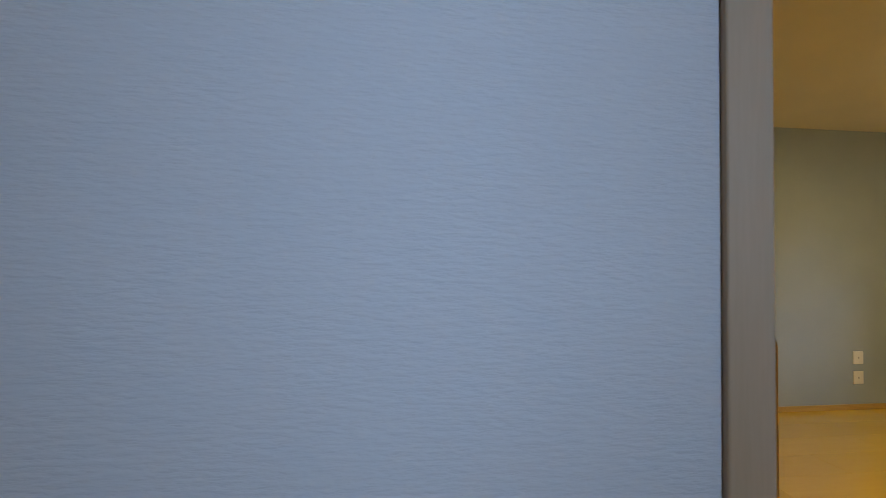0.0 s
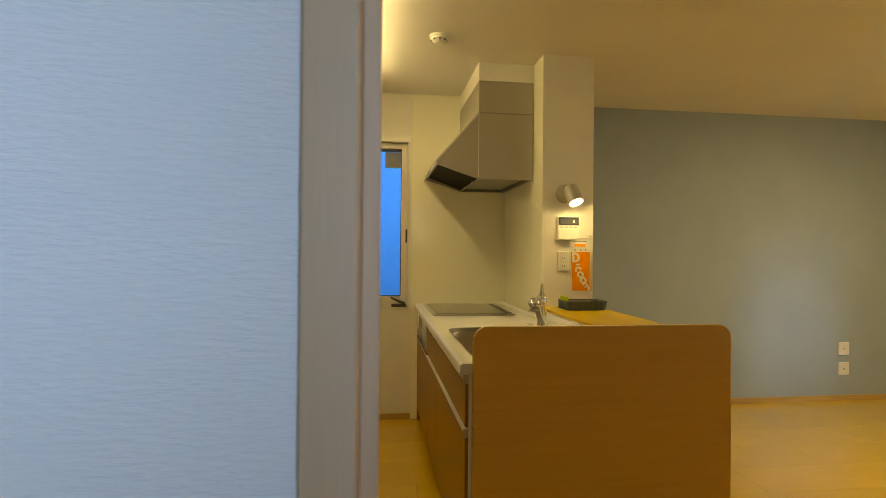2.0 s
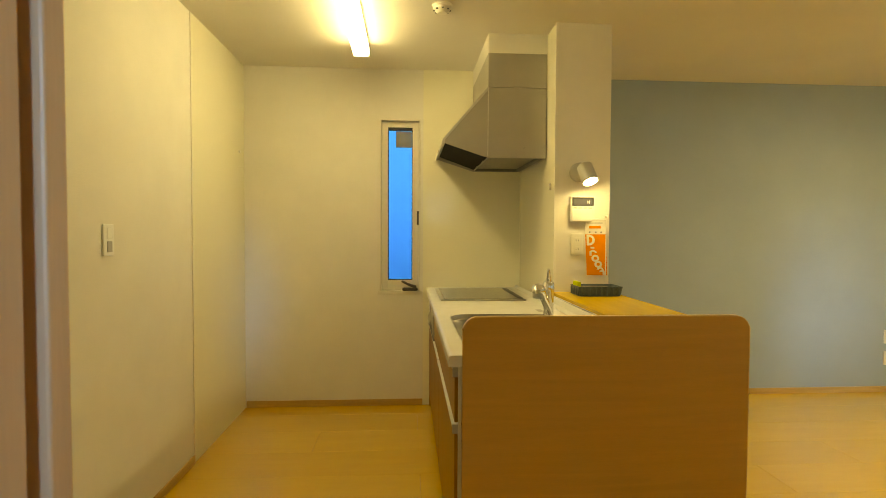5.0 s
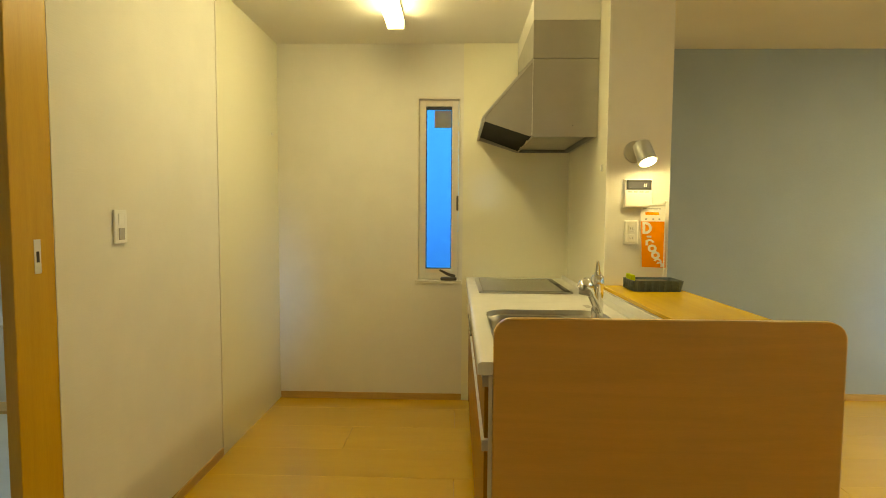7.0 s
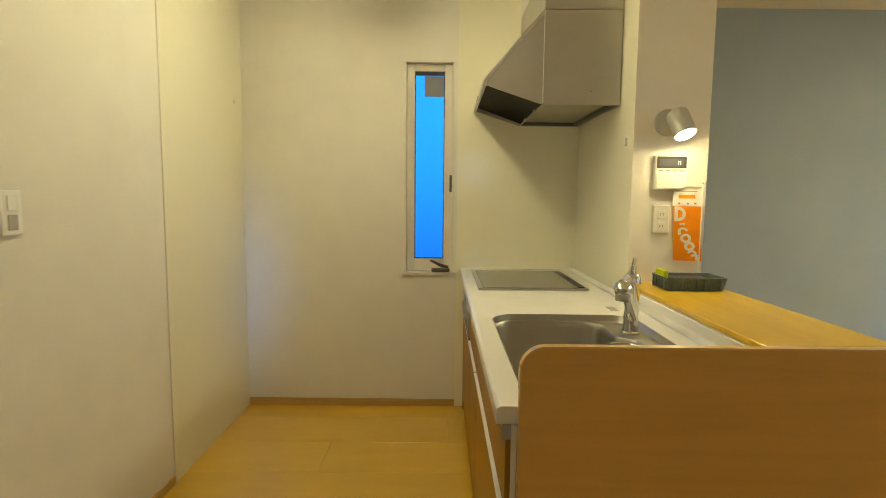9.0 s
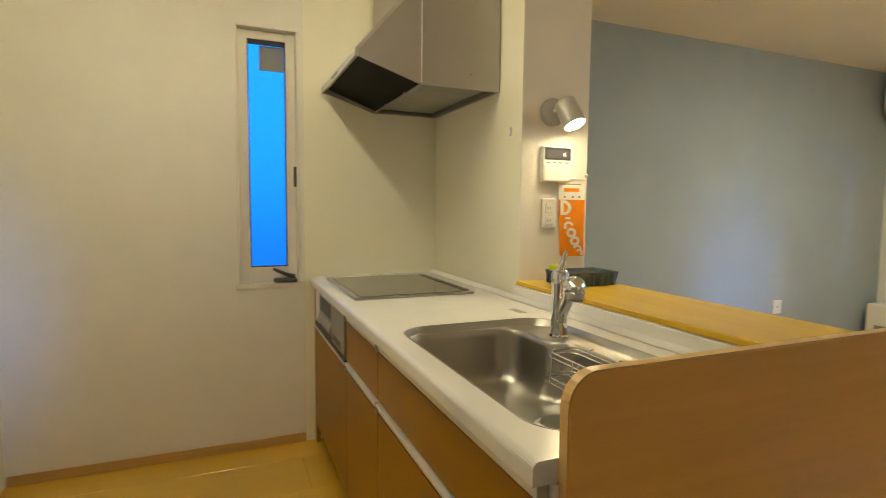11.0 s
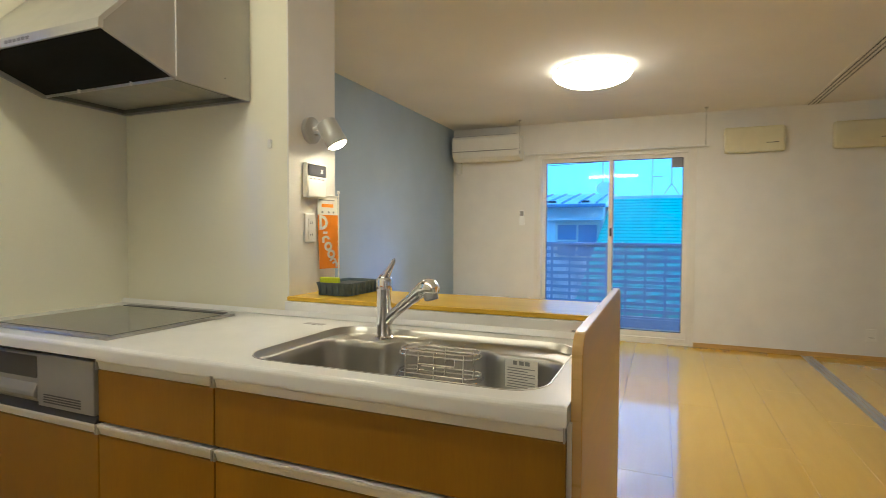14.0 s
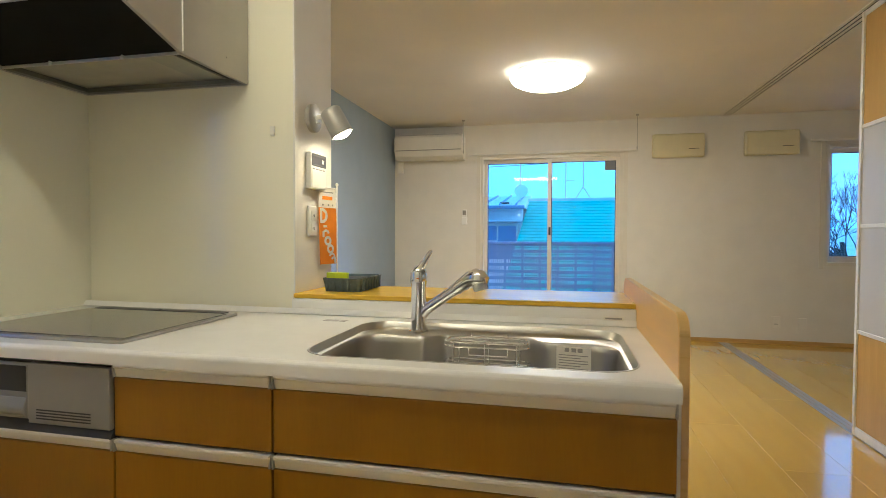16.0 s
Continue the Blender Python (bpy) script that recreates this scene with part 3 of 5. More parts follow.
for y0, y1 in ((HY0 + 0.03, -0.46), (-0.45, HY1 - 0.03)):
    part("vent_grille", box(HX1 - 0.045, y0, ZT + 0.010, HX1 - 0.012, y1, ZT + 0.014, 0.002), M["dark"], ck, "dark slotted exhaust cover")
part("front_body", box(0.045, -0.760, 0.628, 0.062, -0.070, 0.803), M["dark"], ck)
part("grill_door", box(0.034, -0.500, 0.650, 0.046, -0.182, 0.797, 0.004), M["cooker_front"], ck, "silver-grey grill door")
part("grill_window", box(0.0325, -0.494, 0.722, 0.0345, -0.215, 0.790, 0.001), M["dark"], ck, "dark glass grill window")
part("grill_handle", prism([(0.022, 0.668), (0.022, 0.680), (0.034, 0.708), (0.034, 0.656)], "y", -0.495, -0.20, 0.003), M["cooker_front"], ck, "silver-grey grill handle")
part("side_stile", box(0.036, -0.178, 0.645, 0.046, -0.072, 0.800, 0.002), M["alu"], ck)
part("control_panel", box(0.030, -0.757, 0.642, 0.046, -0.503, 0.800, 0.003), M["cooker_front"], ck, "silver-grey pull-out control panel")
for i in range(4):
    part("vent_slot", box(0.0290, -0.70, 0.655 + i * 0.0075, 0.0302, -0.53, 0.6585 + i * 0.0075), M["dark"], ck)
part("lower_strip", prism([(0.030, 0.620), (0.060, 0.620), (0.060, 0.648), (0.044, 0.646)], "y", -0.758, -0.072), M["dark"], ck)

# sink
sk = thing("sink", (0.33, -1.62, ZT), "brushed stainless steel sink with wide bowl", "sink")


def dense(poly, n=120):
    """The same outline with evenly spread points."""
    pts = [Vector((*p, 0)) for p in poly]
    seg = [(pts[(i + 1) % len(pts)] - pts[i]).length for i in range(len(pts))]
    total, out = sum(seg), []
    i, run = 0, 0.0
    for k in range(n):
        want = total * k / n
        while run + seg[i] < want:
            run += seg[i]
            i += 1
        q = pts[i].lerp(pts[(i + 1) % len(pts)], (want - run) / seg[i])
        out.append((q.x, q.y))
    return out


def smooth_step(v, a, c):
    q = max(0.0, min(1.0, (v - a) / (c - a)))
    return q * q * (3 - 2 * q)


def sink_row(front, end, back, z, r=0.09, stepped=True):
    """One level of the sink: a rounded outline whose back edge comes forward by the tap and at the narrow end."""
    out = []
    for x, y in dense(rounded(SX0 + front, SY_A + end, SX1 - back, SY_B - end, r, 8), 160):
        if stepped:
            shift = 0.045 * smooth_step(y, -1.51, -1.45) + 0.048 * smooth_step(-y, 1.755, 1.825)
            x -= shift * smooth_step(x, SX0 + 0.15, SX1 - back - 0.06)
        out.append((x, y, ZT + z))
    return out


rows = [sink_row(0, 0, 0, -0.002, stepped=False), sink_row(0.0005, 0.0005, 0.0005, 0.0012, stepped=False), sink_row(0.0035, 0.0035, 0.004, 0.0012, stepped=False), sink_row(0.006, 0.007, 0.014, -0.015, stepped=False), sink_row(0.008, 0.010, 0.022, -0.020, 0.08, False)]
for front, end, back, z, r in ((0.010, 0.014, 0.062, -0.021, 0.07), (0.012, 0.018, 0.070, -0.0225, 0.068), (0.014, 0.021, 0.075, -0.028, 0.066), (0.016, 0.024, 0.078, -0.045, 0.065), (0.022, 0.030, 0.086, -0.14, 0.065), (0.030, 0.040, 0.096, -0.172, 0.065), (0.05, 0.06, 0.115, -0.186, 0.065), (0.12, 0.13, 0.18, -0.190, 0.05)):
    rows.append(sink_row(front, end, back, z, r))
b = bmesh.new()
vr = [[b.verts.new(c) for c in r] for r in rows]
for ra, rb in zip(vr, vr[1:]):
    for i in range(len(ra)):
        b.faces.new((ra[i], ra[(i + 1) % len(ra)], rb[(i + 1) % len(ra)], rb[i]))
b.faces.new(vr[-1])
bmesh.ops.recalc_face_normals(b, faces=b.faces[:])
bmesh.ops.reverse_faces(b, faces=b.faces[:])
part("bowl", b, M["steel"], sk, smooth=True)
part("drain_cover", lathe([(0.062, 0), (0.062, 0.006), (0.052, 0.012), (0.012, 0.013), (0.0, 0.013)], (0.385, -1.63, ZT - 0.190)), M["plastic"], sk, "round white drain cover", True)
part("drain_disc", lathe([(0.048, 0), (0.046, 0.003), (0.0, 0.003)], (0.385, -1.63, ZT - 0.177)), M["steel"], sk, smooth=True)
# caution label stuck on the bowl's back wall
def on_label(u0, u1, z0, z1, lift, bm):
    """A thin plate on the bowl's curved back wall: u runs from 0 to 1 along the label."""
    p, q = Vector((0.4550, -1.842, 0)), Vector((0.4420, -1.936, 0))
    n = Vector((q.y - p.y, p.x - q.x, 0)).normalized()
    a, c = p.lerp(q, u0) + n * lift, p.lerp(q, u1) + n * lift
    d = n * 0.0006
    prism([(a.x, a.y), (c.x, c.y), ((c - d).x, (c - d).y), ((a - d).x, (a - d).y)], "z", z0, z1, bm=bm)
    return bm


lb = part("caution_label", on_label(0, 1, 0.744, 0.824, 0.0, bmesh.new()), M["cloth"], sk, "white printed caution label")
b = bmesh.new()
for i in range(8):
    on_label(0.08 if i % 3 else 0.06, 0.92 if i % 3 else 0.7, 0.747 + i * 0.0074, 0.7492 + i * 0.0074, 0.0008, b)
on_label(0.25, 0.37, 0.809, 0.820, 0.0008, b)
on_label(0.44, 0.58, 0.809, 0.820, 0.0008, b)
on_label(0.62, 0.76, 0.809, 0.820, 0.0008, b)
tagged(part("label_print", b, M["grey_text"], lb), kind="stuff")

# wire basket in the sink
wr = thing("wire_basket", (0.45, -1.64, 0.74), "stainless wire dish basket hanging in the sink", "basket")
def loop(pts, r, bm):
    return pipe(pts + [pts[0]], r, 6, bm=bm)


for z, grow in ((0.828, 0.0), (0.816, 0.003), (0.764, 0.006), (0.752, 0.010)):
    ring_pts = [(x, y, z) for x, y in rounded(0.414 - grow, -1.765 - grow, 0.498, -1.525 + grow, 0.034, 5)]
    part("rim_wire", loop(ring_pts, 0.0027, bmesh.new()), M["chrome"], wr, smooth=True)
for y in (-1.735, -1.645, -1.555):
    part("wire", pipe([(0.410, y, 0.828), (0.405, y, 0.752), (0.420, y, 0.746), (0.492, y, 0.746), (0.498, y, 0.828)], 0.002, 6), M["chrome"], wr, smooth=True)
part("cup_hook", pipe([(0.408, -1.71, 0.816), (0.403, -1.71, 0.796), (0.403, -1.60, 0.796), (0.408, -1.60, 0.816)], 0.002, 6), M["chrome"], wr, smooth=True)
for y in (-1.70, -1.59):
    part("hanger", pipe([(0.498, y, 0.826), (0.506, y, 0.836), (0.516, y, 0.836)], 0.002, 6), M["chrome"], wr, smooth=True)

# tap
tp = thing("tap", (0.525, -1.42, ZT), "chrome single-lever kitchen tap with pull-out spray head", "tap")
part("body", lathe([(0.031, -0.022), (0.031, -0.013), (0.026, -0.009), (0.024, 0.01), (0.024, 0.13), (0.026, 0.138), (0.026, 0.168), (0.020, 0.178), (0.0, 0.180)], (0.525, -1.42, ZT), 28), M["chrome"], tp, smooth=True)
b = pipe([(0.525, -1.43, ZT + 0.035), (0.515, -1.452, ZT + 0.058), (0.462, -1.555, ZT + 0.128)], [0.017, 0.0165, 0.016], 16)
part("spout", b, M["chrome"], tp, smooth=True)
b = pipe([(0.466, -1.547, ZT + 0.122), (0.462, -1.555, ZT + 0.128), (0.456, -1.567, ZT + 0.137), (0.447, -1.584, ZT + 0.149), (0.438, -1.601, ZT + 0.158), (0.430, -1.616, ZT + 0.162), (0.423, -1.630, ZT + 0.160), (0.418, -1.640, ZT + 0.153), (0.415, -1.645, ZT + 0.146)], [0.0165, 0.0185, 0.0195, 0.021, 0.025, 0.028, 0.027, 0.020, 0.006], 24)
part("spray_head", b, M["chrome"], tp, smooth=True)
b = pipe([(0.425, -1.625, ZT + 0.152), (0.421, -1.632, ZT + 0.130)], [0.023, 0.020], 24)
part("spray_face", b, M["greyplastic"], tp, smooth=True)
lv = bmesh.new()
pipe([(0.525, -1.42, ZT + 0.172), (0.523, -1.428, ZT + 0.185), (0.518, -1.444, ZT + 0.207), (0.514, -1.458, ZT + 0.230), (0.512, -1.464, ZT + 0.238)], [0.020, 0.013, 0.009, 0.007, 0.003], 12, bm=lv)
part("lever", lv, M["chrome"], tp, smooth=True)
part("temperature_dot", lathe([(0.004, 0), (0.004, 0.002), (0.0, 0.002)], (0.500, -1.424, ZT + 0.150), 10), M["orange"], tp)

# hood
hd = thing("range_hood", (0.4, -0.36, 1.68), "silver slanted range hood with dark underside", "range hood")
HB = -0.722
HS, HZ = 0.347, 2.092           # where the slanted cover meets the upright duct cover
b = prism([(0.082, 1.760), (0.084, 1.790), (HS - 0.002, HZ), (HS + 0.008, HZ - 0.008), (0.098, 1.786), (0.097, 1.764)], "y", HB - 0.0025, -0.006)
part("slanted_front", b, M["hood_edge"], hd, "bright brushed-steel slanted cover")
b = prism([(0.090, 1.789), (HS - 0.001, HZ - 0.008), (HS - 0.001, 1.686), (0.330, 1.690), (0.096, 1.766)], "y", HB, HB + 0.012)
part("end_cheek", b, M["hood"], hd)
part("end_plate", prism([(HS + 0.001, 1.684), (0.690, 1.684), (0.690, HZ - 0.003), (HS + 0.001, HZ - 0.003)], "y", HB - 0.001, HB + 0.012), M["hood"], hd)
b = prism([(0.092, 1.786), (HS, HZ - 0.009), (0.690, HZ - 0.009), (0.690, 1.684), (HS, 1.684), (0.098, 1.764)], "y", -0.018, -0.006)
part("far_cheek", b, M["hood"], hd)
part("back_plate", box(0.682, HB + 0.012, 1.684, 0.692, -0.018, HZ - 0.003), M["hood"], hd)
part("duct_cover", box(HS, HB, HZ, 0.692, -0.006, 2.288, 0.001), M["hood"], hd, "silver duct cover")
part("seam", box(HS - 0.0015, HB - 0.0035, 1.692, HS + 0.0015, HB + 0.002, HZ - 0.004), M["alu"], hd)
part("screw", pipe([(0.560, HB - 0.0025, 1.742), (0.560, HB, 1.742)], 0.0025, 8), M["dark"], hd)
# underside: near-black solid painted as the hollow's shade, and flat filter panel
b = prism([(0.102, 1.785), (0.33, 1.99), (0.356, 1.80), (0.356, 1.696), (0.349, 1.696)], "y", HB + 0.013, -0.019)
part("dark_recess", b, M["hood_shade"], hd, "near-black solid standing in for the hood's shaded hollow")
b = box(0.358, HB + 0.013, 1.702, 0.682, -0.019, 1.710)
part("filter_panel", b, M["hood_filter"], hd, "beige-grey baffle panel")
lc = part("lamp_cover", box(0.385, HB + 0.066, 1.698, 0.640, HB + 0.170, 1.7018, 0.001), M["hood_lamp"], hd, "flat hood lamp cover")
part("slot", box(0.395, HB + 0.052, 1.6985, 0.650, HB + 0.060, 1.7017), M["dark"], lc)
for y in (-0.50, -0.22):
    part("catch", pipe([(0.352, y, 1.699), (0.346, y - 0.003, 1.686), (0.341, y - 0.010, 1.684)], [0.005, 0.005, 0.003], 8), M["plastic"], hd, "small white catch", True)
part("inner_lip", box(0.3535, HB + 0.0125, 1.686, 0.357, -0.0185, 1.6955), M["hood_edge"], hd)
for x0, y0, x1, y1 in ((0.654, HB + 0.0125, 0.6815, -0.0185), (0.3575, -0.046, 0.6535, -0.0185)):
    part("rim", box(x0, y0, 1.6845, x1, y1, 1.7015, 0.002), M["hood_rim"], hd, "darker grey inner rim")
b = bmesh.new()
for i in range(6):
    box(0.0810, -0.40 + i * 0.022, 1.770, 0.0835, -0.385 + i * 0.022, 1.780, bm=b)
part("button_strip", b, M["grey_text"], hd)
setting("soffit", box(HS, HB, 2.2885, XC - 0.006, -0.005, H), M["wallpaper"], "papered boxing above the range hood", "soffit")

# ---- counter bar, end panel ----
bt = thing("bar_top", (0.86, -1.5, 0.897), "honey-coloured wooden bar counter top", "counter top")
part("board", box(0.683, YK + 0.0005, 0.904, 1.02, YC - 0.001, 0.921, 0.003), M["bar"], bt)
part("edge_strip", box(0.6815, YK + 0.0005, 0.9055, 0.683, YC - 0.001, 0.9195, 0.0006), M["bar"], bt, "front edge strip")
setting("wall_low", box(0.684, YK + 0.001, 0, 1.0, YC - 0.001, 0.9035), M["wallpaper"], "low papered wall under the bar counter", "wall")
ep = thing("end_panel", (0.54, -2.10, 0), "tall wooden end panel with rounded top corners", "panel")
part("board", prism(rounded(0.062, 0.0, 1.022, 0.978, 0.05, 8, (0, 0, 1, 1)), "y", YK - 0.022, YK - 0.0005, 0.0025), M["panel"], ep)
outer, inner = rounded(0.0605, 0.0, 1.0235, 0.9795, 0.0515, 8, (0, 0, 1, 1)), rounded(0.0622, 0.0, 1.0218, 0.9778, 0.0498, 8, (0, 0, 1, 1))
b = bmesh.new()
q = [[b.verts.new((x, y, z)) for x, z in o] for o, y in ((outer, YK - 0.0205), (outer, YK - 0.0015), (inner, YK - 0.0015), (inner, YK - 0.0205))]
for i in range(1, len(outer)):
    j = (i + 1) % len(outer)
    for k in range(4):
        b.faces.new((q[k][i], q[k][j], q[(k + 1) % 4][j], q[(k + 1) % 4][i]))
bmesh.ops.recalc_face_normals(b, faces=b.faces[:])
part("edge_band", b, M["panel_edge"], ep, "paler wooden edge band")

# ---- on the stub wall ----
sp = thing("wall_spotlight", (0.828, YC, 1.583), "silver wall spotlight switched on", "spotlight")
part("base_plate", pipe([(0.828, YC, 1.583), (0.828, YC - 0.016, 1.583), (0.828, YC - 0.020, 1.583)], [0.054, 0.054, 0.049], 32), M["greyplastic"], sp, smooth=True)
part("peg", pipe([(0.836, YC - 0.018, 1.566), (0.838, YC - 0.034, 1.566)], 0.004, 8), M["greyplastic"], sp, smooth=True)
part("arm", pipe([(0.828, YC - 0.018, 1.585), (0.830, YC - 0.036, 1.590), (0.835, YC - 0.062, 1.592)], [0.008, 0.008, 0.012], 12), M["alu"], sp, smooth=True)
hx = Vector((0.833, YC - 0.074, 1.612))
hy = Vector((0.853, YC - 0.118, 1.522))
ax = (hy - hx).normalized()
part("shade", pipe([hx - ax * 0.006, hx, hx + ax * 0.004, hy, hy - ax * 0.004, hx + ax * 0.02], [0.030, 0.038, 0.041, 0.044, 0.040, 0.037], 32), M["greyplastic"], sp, "silver cylindrical shade", True)
part("bulb", pipe([hy - ax * 0.030, hy - ax * 0.010, hy + ax * 0.004, hy + ax * 0.012], [0.034, 0.038, 0.034, 0.015], 24), M["bulb"], sp, "glowing lamp face", True)

ic = thing("remote_controller", (0.847, YC, 1.302), "white bath water-heater controller on the wall", "controller")
part("body", box(0.779, YC - 0.022, 1.309, 0.913, YC - 0.0005, 1.449, 0.004), M["plastic"], ic)
part("display", box(0.786, YC - 0.0235, 1.397, 0.908, YC - 0.022, 1.445, 0.001), M["dark"], ic, "dark display")
part("screen", box(0.797, YC - 0.0239, 1.405, 0.897, YC - 0.0235, 1.435), M["screen"], ic, "dim grey screen")
part("flap", box(0.786, YC - 0.0245, 1.314, 0.908, YC - 0.022, 1.378, 0.002), M["plastic"], ic)
for i in range(4):
    part("button_mark", box(0.795 + i * 0.028, YC - 0.0228, 1.384, 0.813 + i * 0.028, YC - 0.0220, 1.389), M["grey_text"], ic)
part("digit", box(0.872, YC - 0.0243, 1.412, 0.876, YC - 0.0239, 1.427), M["plastic"], ic)
part("digit", box(0.880, YC - 0.0243, 1.412, 0.884, YC - 0.0239, 1.427), M["plastic"], ic)
so = thing("wall_socket", (0.819, YC, 1.124), "white double wall socket", "socket", "wall sockets")
part("plate", box(0.785, YC - 0.010, 1.126, 0.855, YC - 0.0005, 1.247, 0.006), M["plastic"], so)
for z in (1.158, 1.207):
    s2 = part("outlet", box(0.803, YC - 0.0125, z - 0.018, 0.837, YC - 0.010, z + 0.018, 0.002), M["plastic"], so)
    for dx in (-0.006, 0.006):
        part("slot", box(0.82 + dx - 0.001, YC - 0.0130, z - 0.005, 0.82 + dx + 0.001, YC - 0.0125, z + 0.005), M["dark"], s2)
hk = thing("wall_hook", (0.69, -0.82, 1.50), "small white plastic hook on the splash panel", "hook")
part("hook", box(0.684, -0.829, 1.495, XC - 0.0051, -0.811, 1.530, 0.004), M["plastic"], hk)

# flag and tray on the bar
fl = thing("table_flag", (0.972, -0.946, 0.921), "orange and white cloth table flag on a thin pole", "flag")
part("foot", lathe([(0.022, 0), (0.022, 0.004), (0.006, 0.010), (0.0, 0.010)], (0.972, -0.946, 0.921), 20), M["plastic"], fl, smooth=True)
part("pole", pipe([(0.972, -0.946, 0.925), (0.972, -0.946, 1.335)], 0.0028, 8), M["plastic"], fl, smooth=True)
part("finial", lathe([(0.003, 0), (0.006, 0.003), (0.006, 0.010), (0.0, 0.014)], (0.972, -0.946, 1.333), 12), M["plastic"], fl, smooth=True)
part("crossbar", pipe([(0.975, -0.947, 1.322), (0.855, -0.918, 1.324)], 0.0022, 8), M["plastic"], fl, smooth=True)


def hang(x, z, o, wave=0.0015):
    """A point of the leaning cloth."""
    return (x + (1.320 - z) * 0.05, -0.917 - (x - 0.862) * 0.25 + o + wave * math.sin(x * 55 + z * 9), z)


def emblem_ring(x, z, r, inner, a0=0, a1=360, n=20):
    """A flat ring, or a piece of one, laid on the cloth."""
    bm = bmesh.new()
    pts = [(math.cos(radians(a0 + (a1 - a0) * i / n)), math.sin(radians(a0 + (a1 - a0) * i / n))) for i in range(n + 1)]
    rows4 = [[bm.verts.new(hang(x + c * q, z + d * q, o)) for c, d in pts] for q, o in ((inner, -0.0003), (inner, -0.0010), (r, -0.0010), (r, -0.0003))]
    for ra, rb in zip(rows4, rows4[1:]):
        for i in range(n):
            bm.faces.new((ra[i], ra[i + 1], rb[i + 1], rb[i]))
    bmesh.ops.recalc_face_normals(bm, faces=bm.faces[:])
    return bm


def sheet(x0, x1, z0, z1, wave, off, bm=None, nx=10, nz=14, th=0.0012):
    """A hanging cloth with a slow ripple, of real thickness."""
    bm = bm or bmesh.new()

    def at(i, k, o):
        x, z = x0 + (x1 - x0) * i / nx, z0 + (z1 - z0) * k / nz
        return bm.verts.new(hang(x, z, o, wave))
    f = [[at(i, k, off) for k in range(nz + 1)] for i in range(nx + 1)]
    g = [[at(i, k, off + th) for k in range(nz + 1)] for i in range(nx + 1)]
    for i in range(nx):
        for k in range(nz):
            bm.faces.new((f[i][k], f[i + 1][k], f[i + 1][k + 1], f[i][k + 1]))
            bm.faces.new((g[i][k + 1], g[i + 1][k + 1], g[i + 1][k], g[i][k]))
    for i in range(nx):
        bm.faces.new((f[i + 1][0], f[i][0], g[i][0], g[i + 1][0]))
        bm.faces.new((f[i][nz], f[i + 1][nz], g[i + 1][nz], g[i][nz]))
    for k in range(nz):
        bm.faces.new((f[0][k], f[0][k + 1], g[0][k + 1], g[0][k]))
        bm.faces.new((f[nx][k + 1], f[nx][k], g[nx][k], g[nx][k + 1]))
    bmesh.ops.recalc_face_normals(bm, faces=bm.faces[:])
    return bm


cl = part("white_cloth", sheet(0.862, 0.968, 1.242, 1.320, 0.0015, 0.0), M["cloth"], fl, "white upper part", True)
oc = part("orange_cloth", sheet(0.862, 0.968, 1.015, 1.242, 0.0015, 0.0), M["orange"], fl, "orange lower part", True)
# slanted emblem: rounded white shapes running down the cloth
for x, z, r, inner, a0, a1 in ((0.879, 1.210, 0.030, 0.018, -95, 95), (0.899, 1.136, 0.019, 0.010, 10, 190), (0.909, 1.109, 0.0195, 0.009, 0, 360), (0.923, 1.076, 0.0195, 0.009, 0, 360), (0.932, 1.043, 0.018, 0.0095, -30, 165), (0.940, 1.028, 0.016, 0.008, -40, 150)):
    part("emblem", emblem_ring(x, z, r, inner, a0, a1), M["cloth"], oc, "white emblem shape")
for x, z, w, h in ((0.868, 1.180, 0.012, 0.060), (0.886, 1.163, 0.020, 0.009), (0.880, 1.124, 0.011, 0.024), (0.944, 1.018, 0.010, 0.022)):
    part("emblem", sheet(x, x + w, z, z + h, 0.0015, -0.0008, nx=2, nz=4, th=0.0006), M["cloth"], oc, "white emblem shape")
part("print", sheet(0.872, 0.952, 1.302, 1.306, 0.0015, -0.0008, nx=4, nz=1, th=0.0006), M["grey_text"], cl)
for x in (0.880, 0.912, 0.940):
    part("dot", sheet(x, x + 0.008, 1.250, 1.257, 0.0015, -0.0008, nx=1, nz=1, th=0.0006), M["grey_text"], cl)
part("logo_bar", sheet(0.882, 0.944, 1.274, 1.288, 0.0015, -0.0008, nx=4, nz=1, th=0.0006), M["orange"], cl)

ty = thing("tray", (0.875, -1.05, 0.9212), "dark blue-grey ribbed plastic tray with small items", "tray")
b = prism(rounded(0.775, -1.122, 0.985, -0.990, 0.01, 3), "z", 0.9212, 0.925)
part("base", b, M["tray"], ty)
b = bmesh.new()
lo = rounded(0.772, -1.125, 0.988, -0.987, 0.012, 3)
hi = rounded(0.762, -1.135, 0.998, -0.977, 0.014, 3)
inn = rounded(0.767, -1.130, 0.993, -0.982, 0.012, 3)
n = len(lo)
v = [[b.verts.new((x, y, z)) for x, y in o] for o, z in ((lo, 0.9215), (hi, 0.972), (inn, 0.972), (rounded(0.777, -1.120, 0.983, -0.992, 0.01, 3), 0.925))]
for a, c in zip(v, v[1:]):
    for i in range(n):
        b.faces.new((a[i], a[(i + 1) % n], c[(i + 1) % n], c[i]))
bmesh.ops.recalc_face_normals(b, faces=b.faces[:])
part("wall", b, M["tray"], ty)
for i in range(7):
    x = 0.785 + i * 0.030
    part("rib", box(x, -1.136, 0.924, x + 0.010, -1.128, 0.968, 0.002), M["tray"], ty)
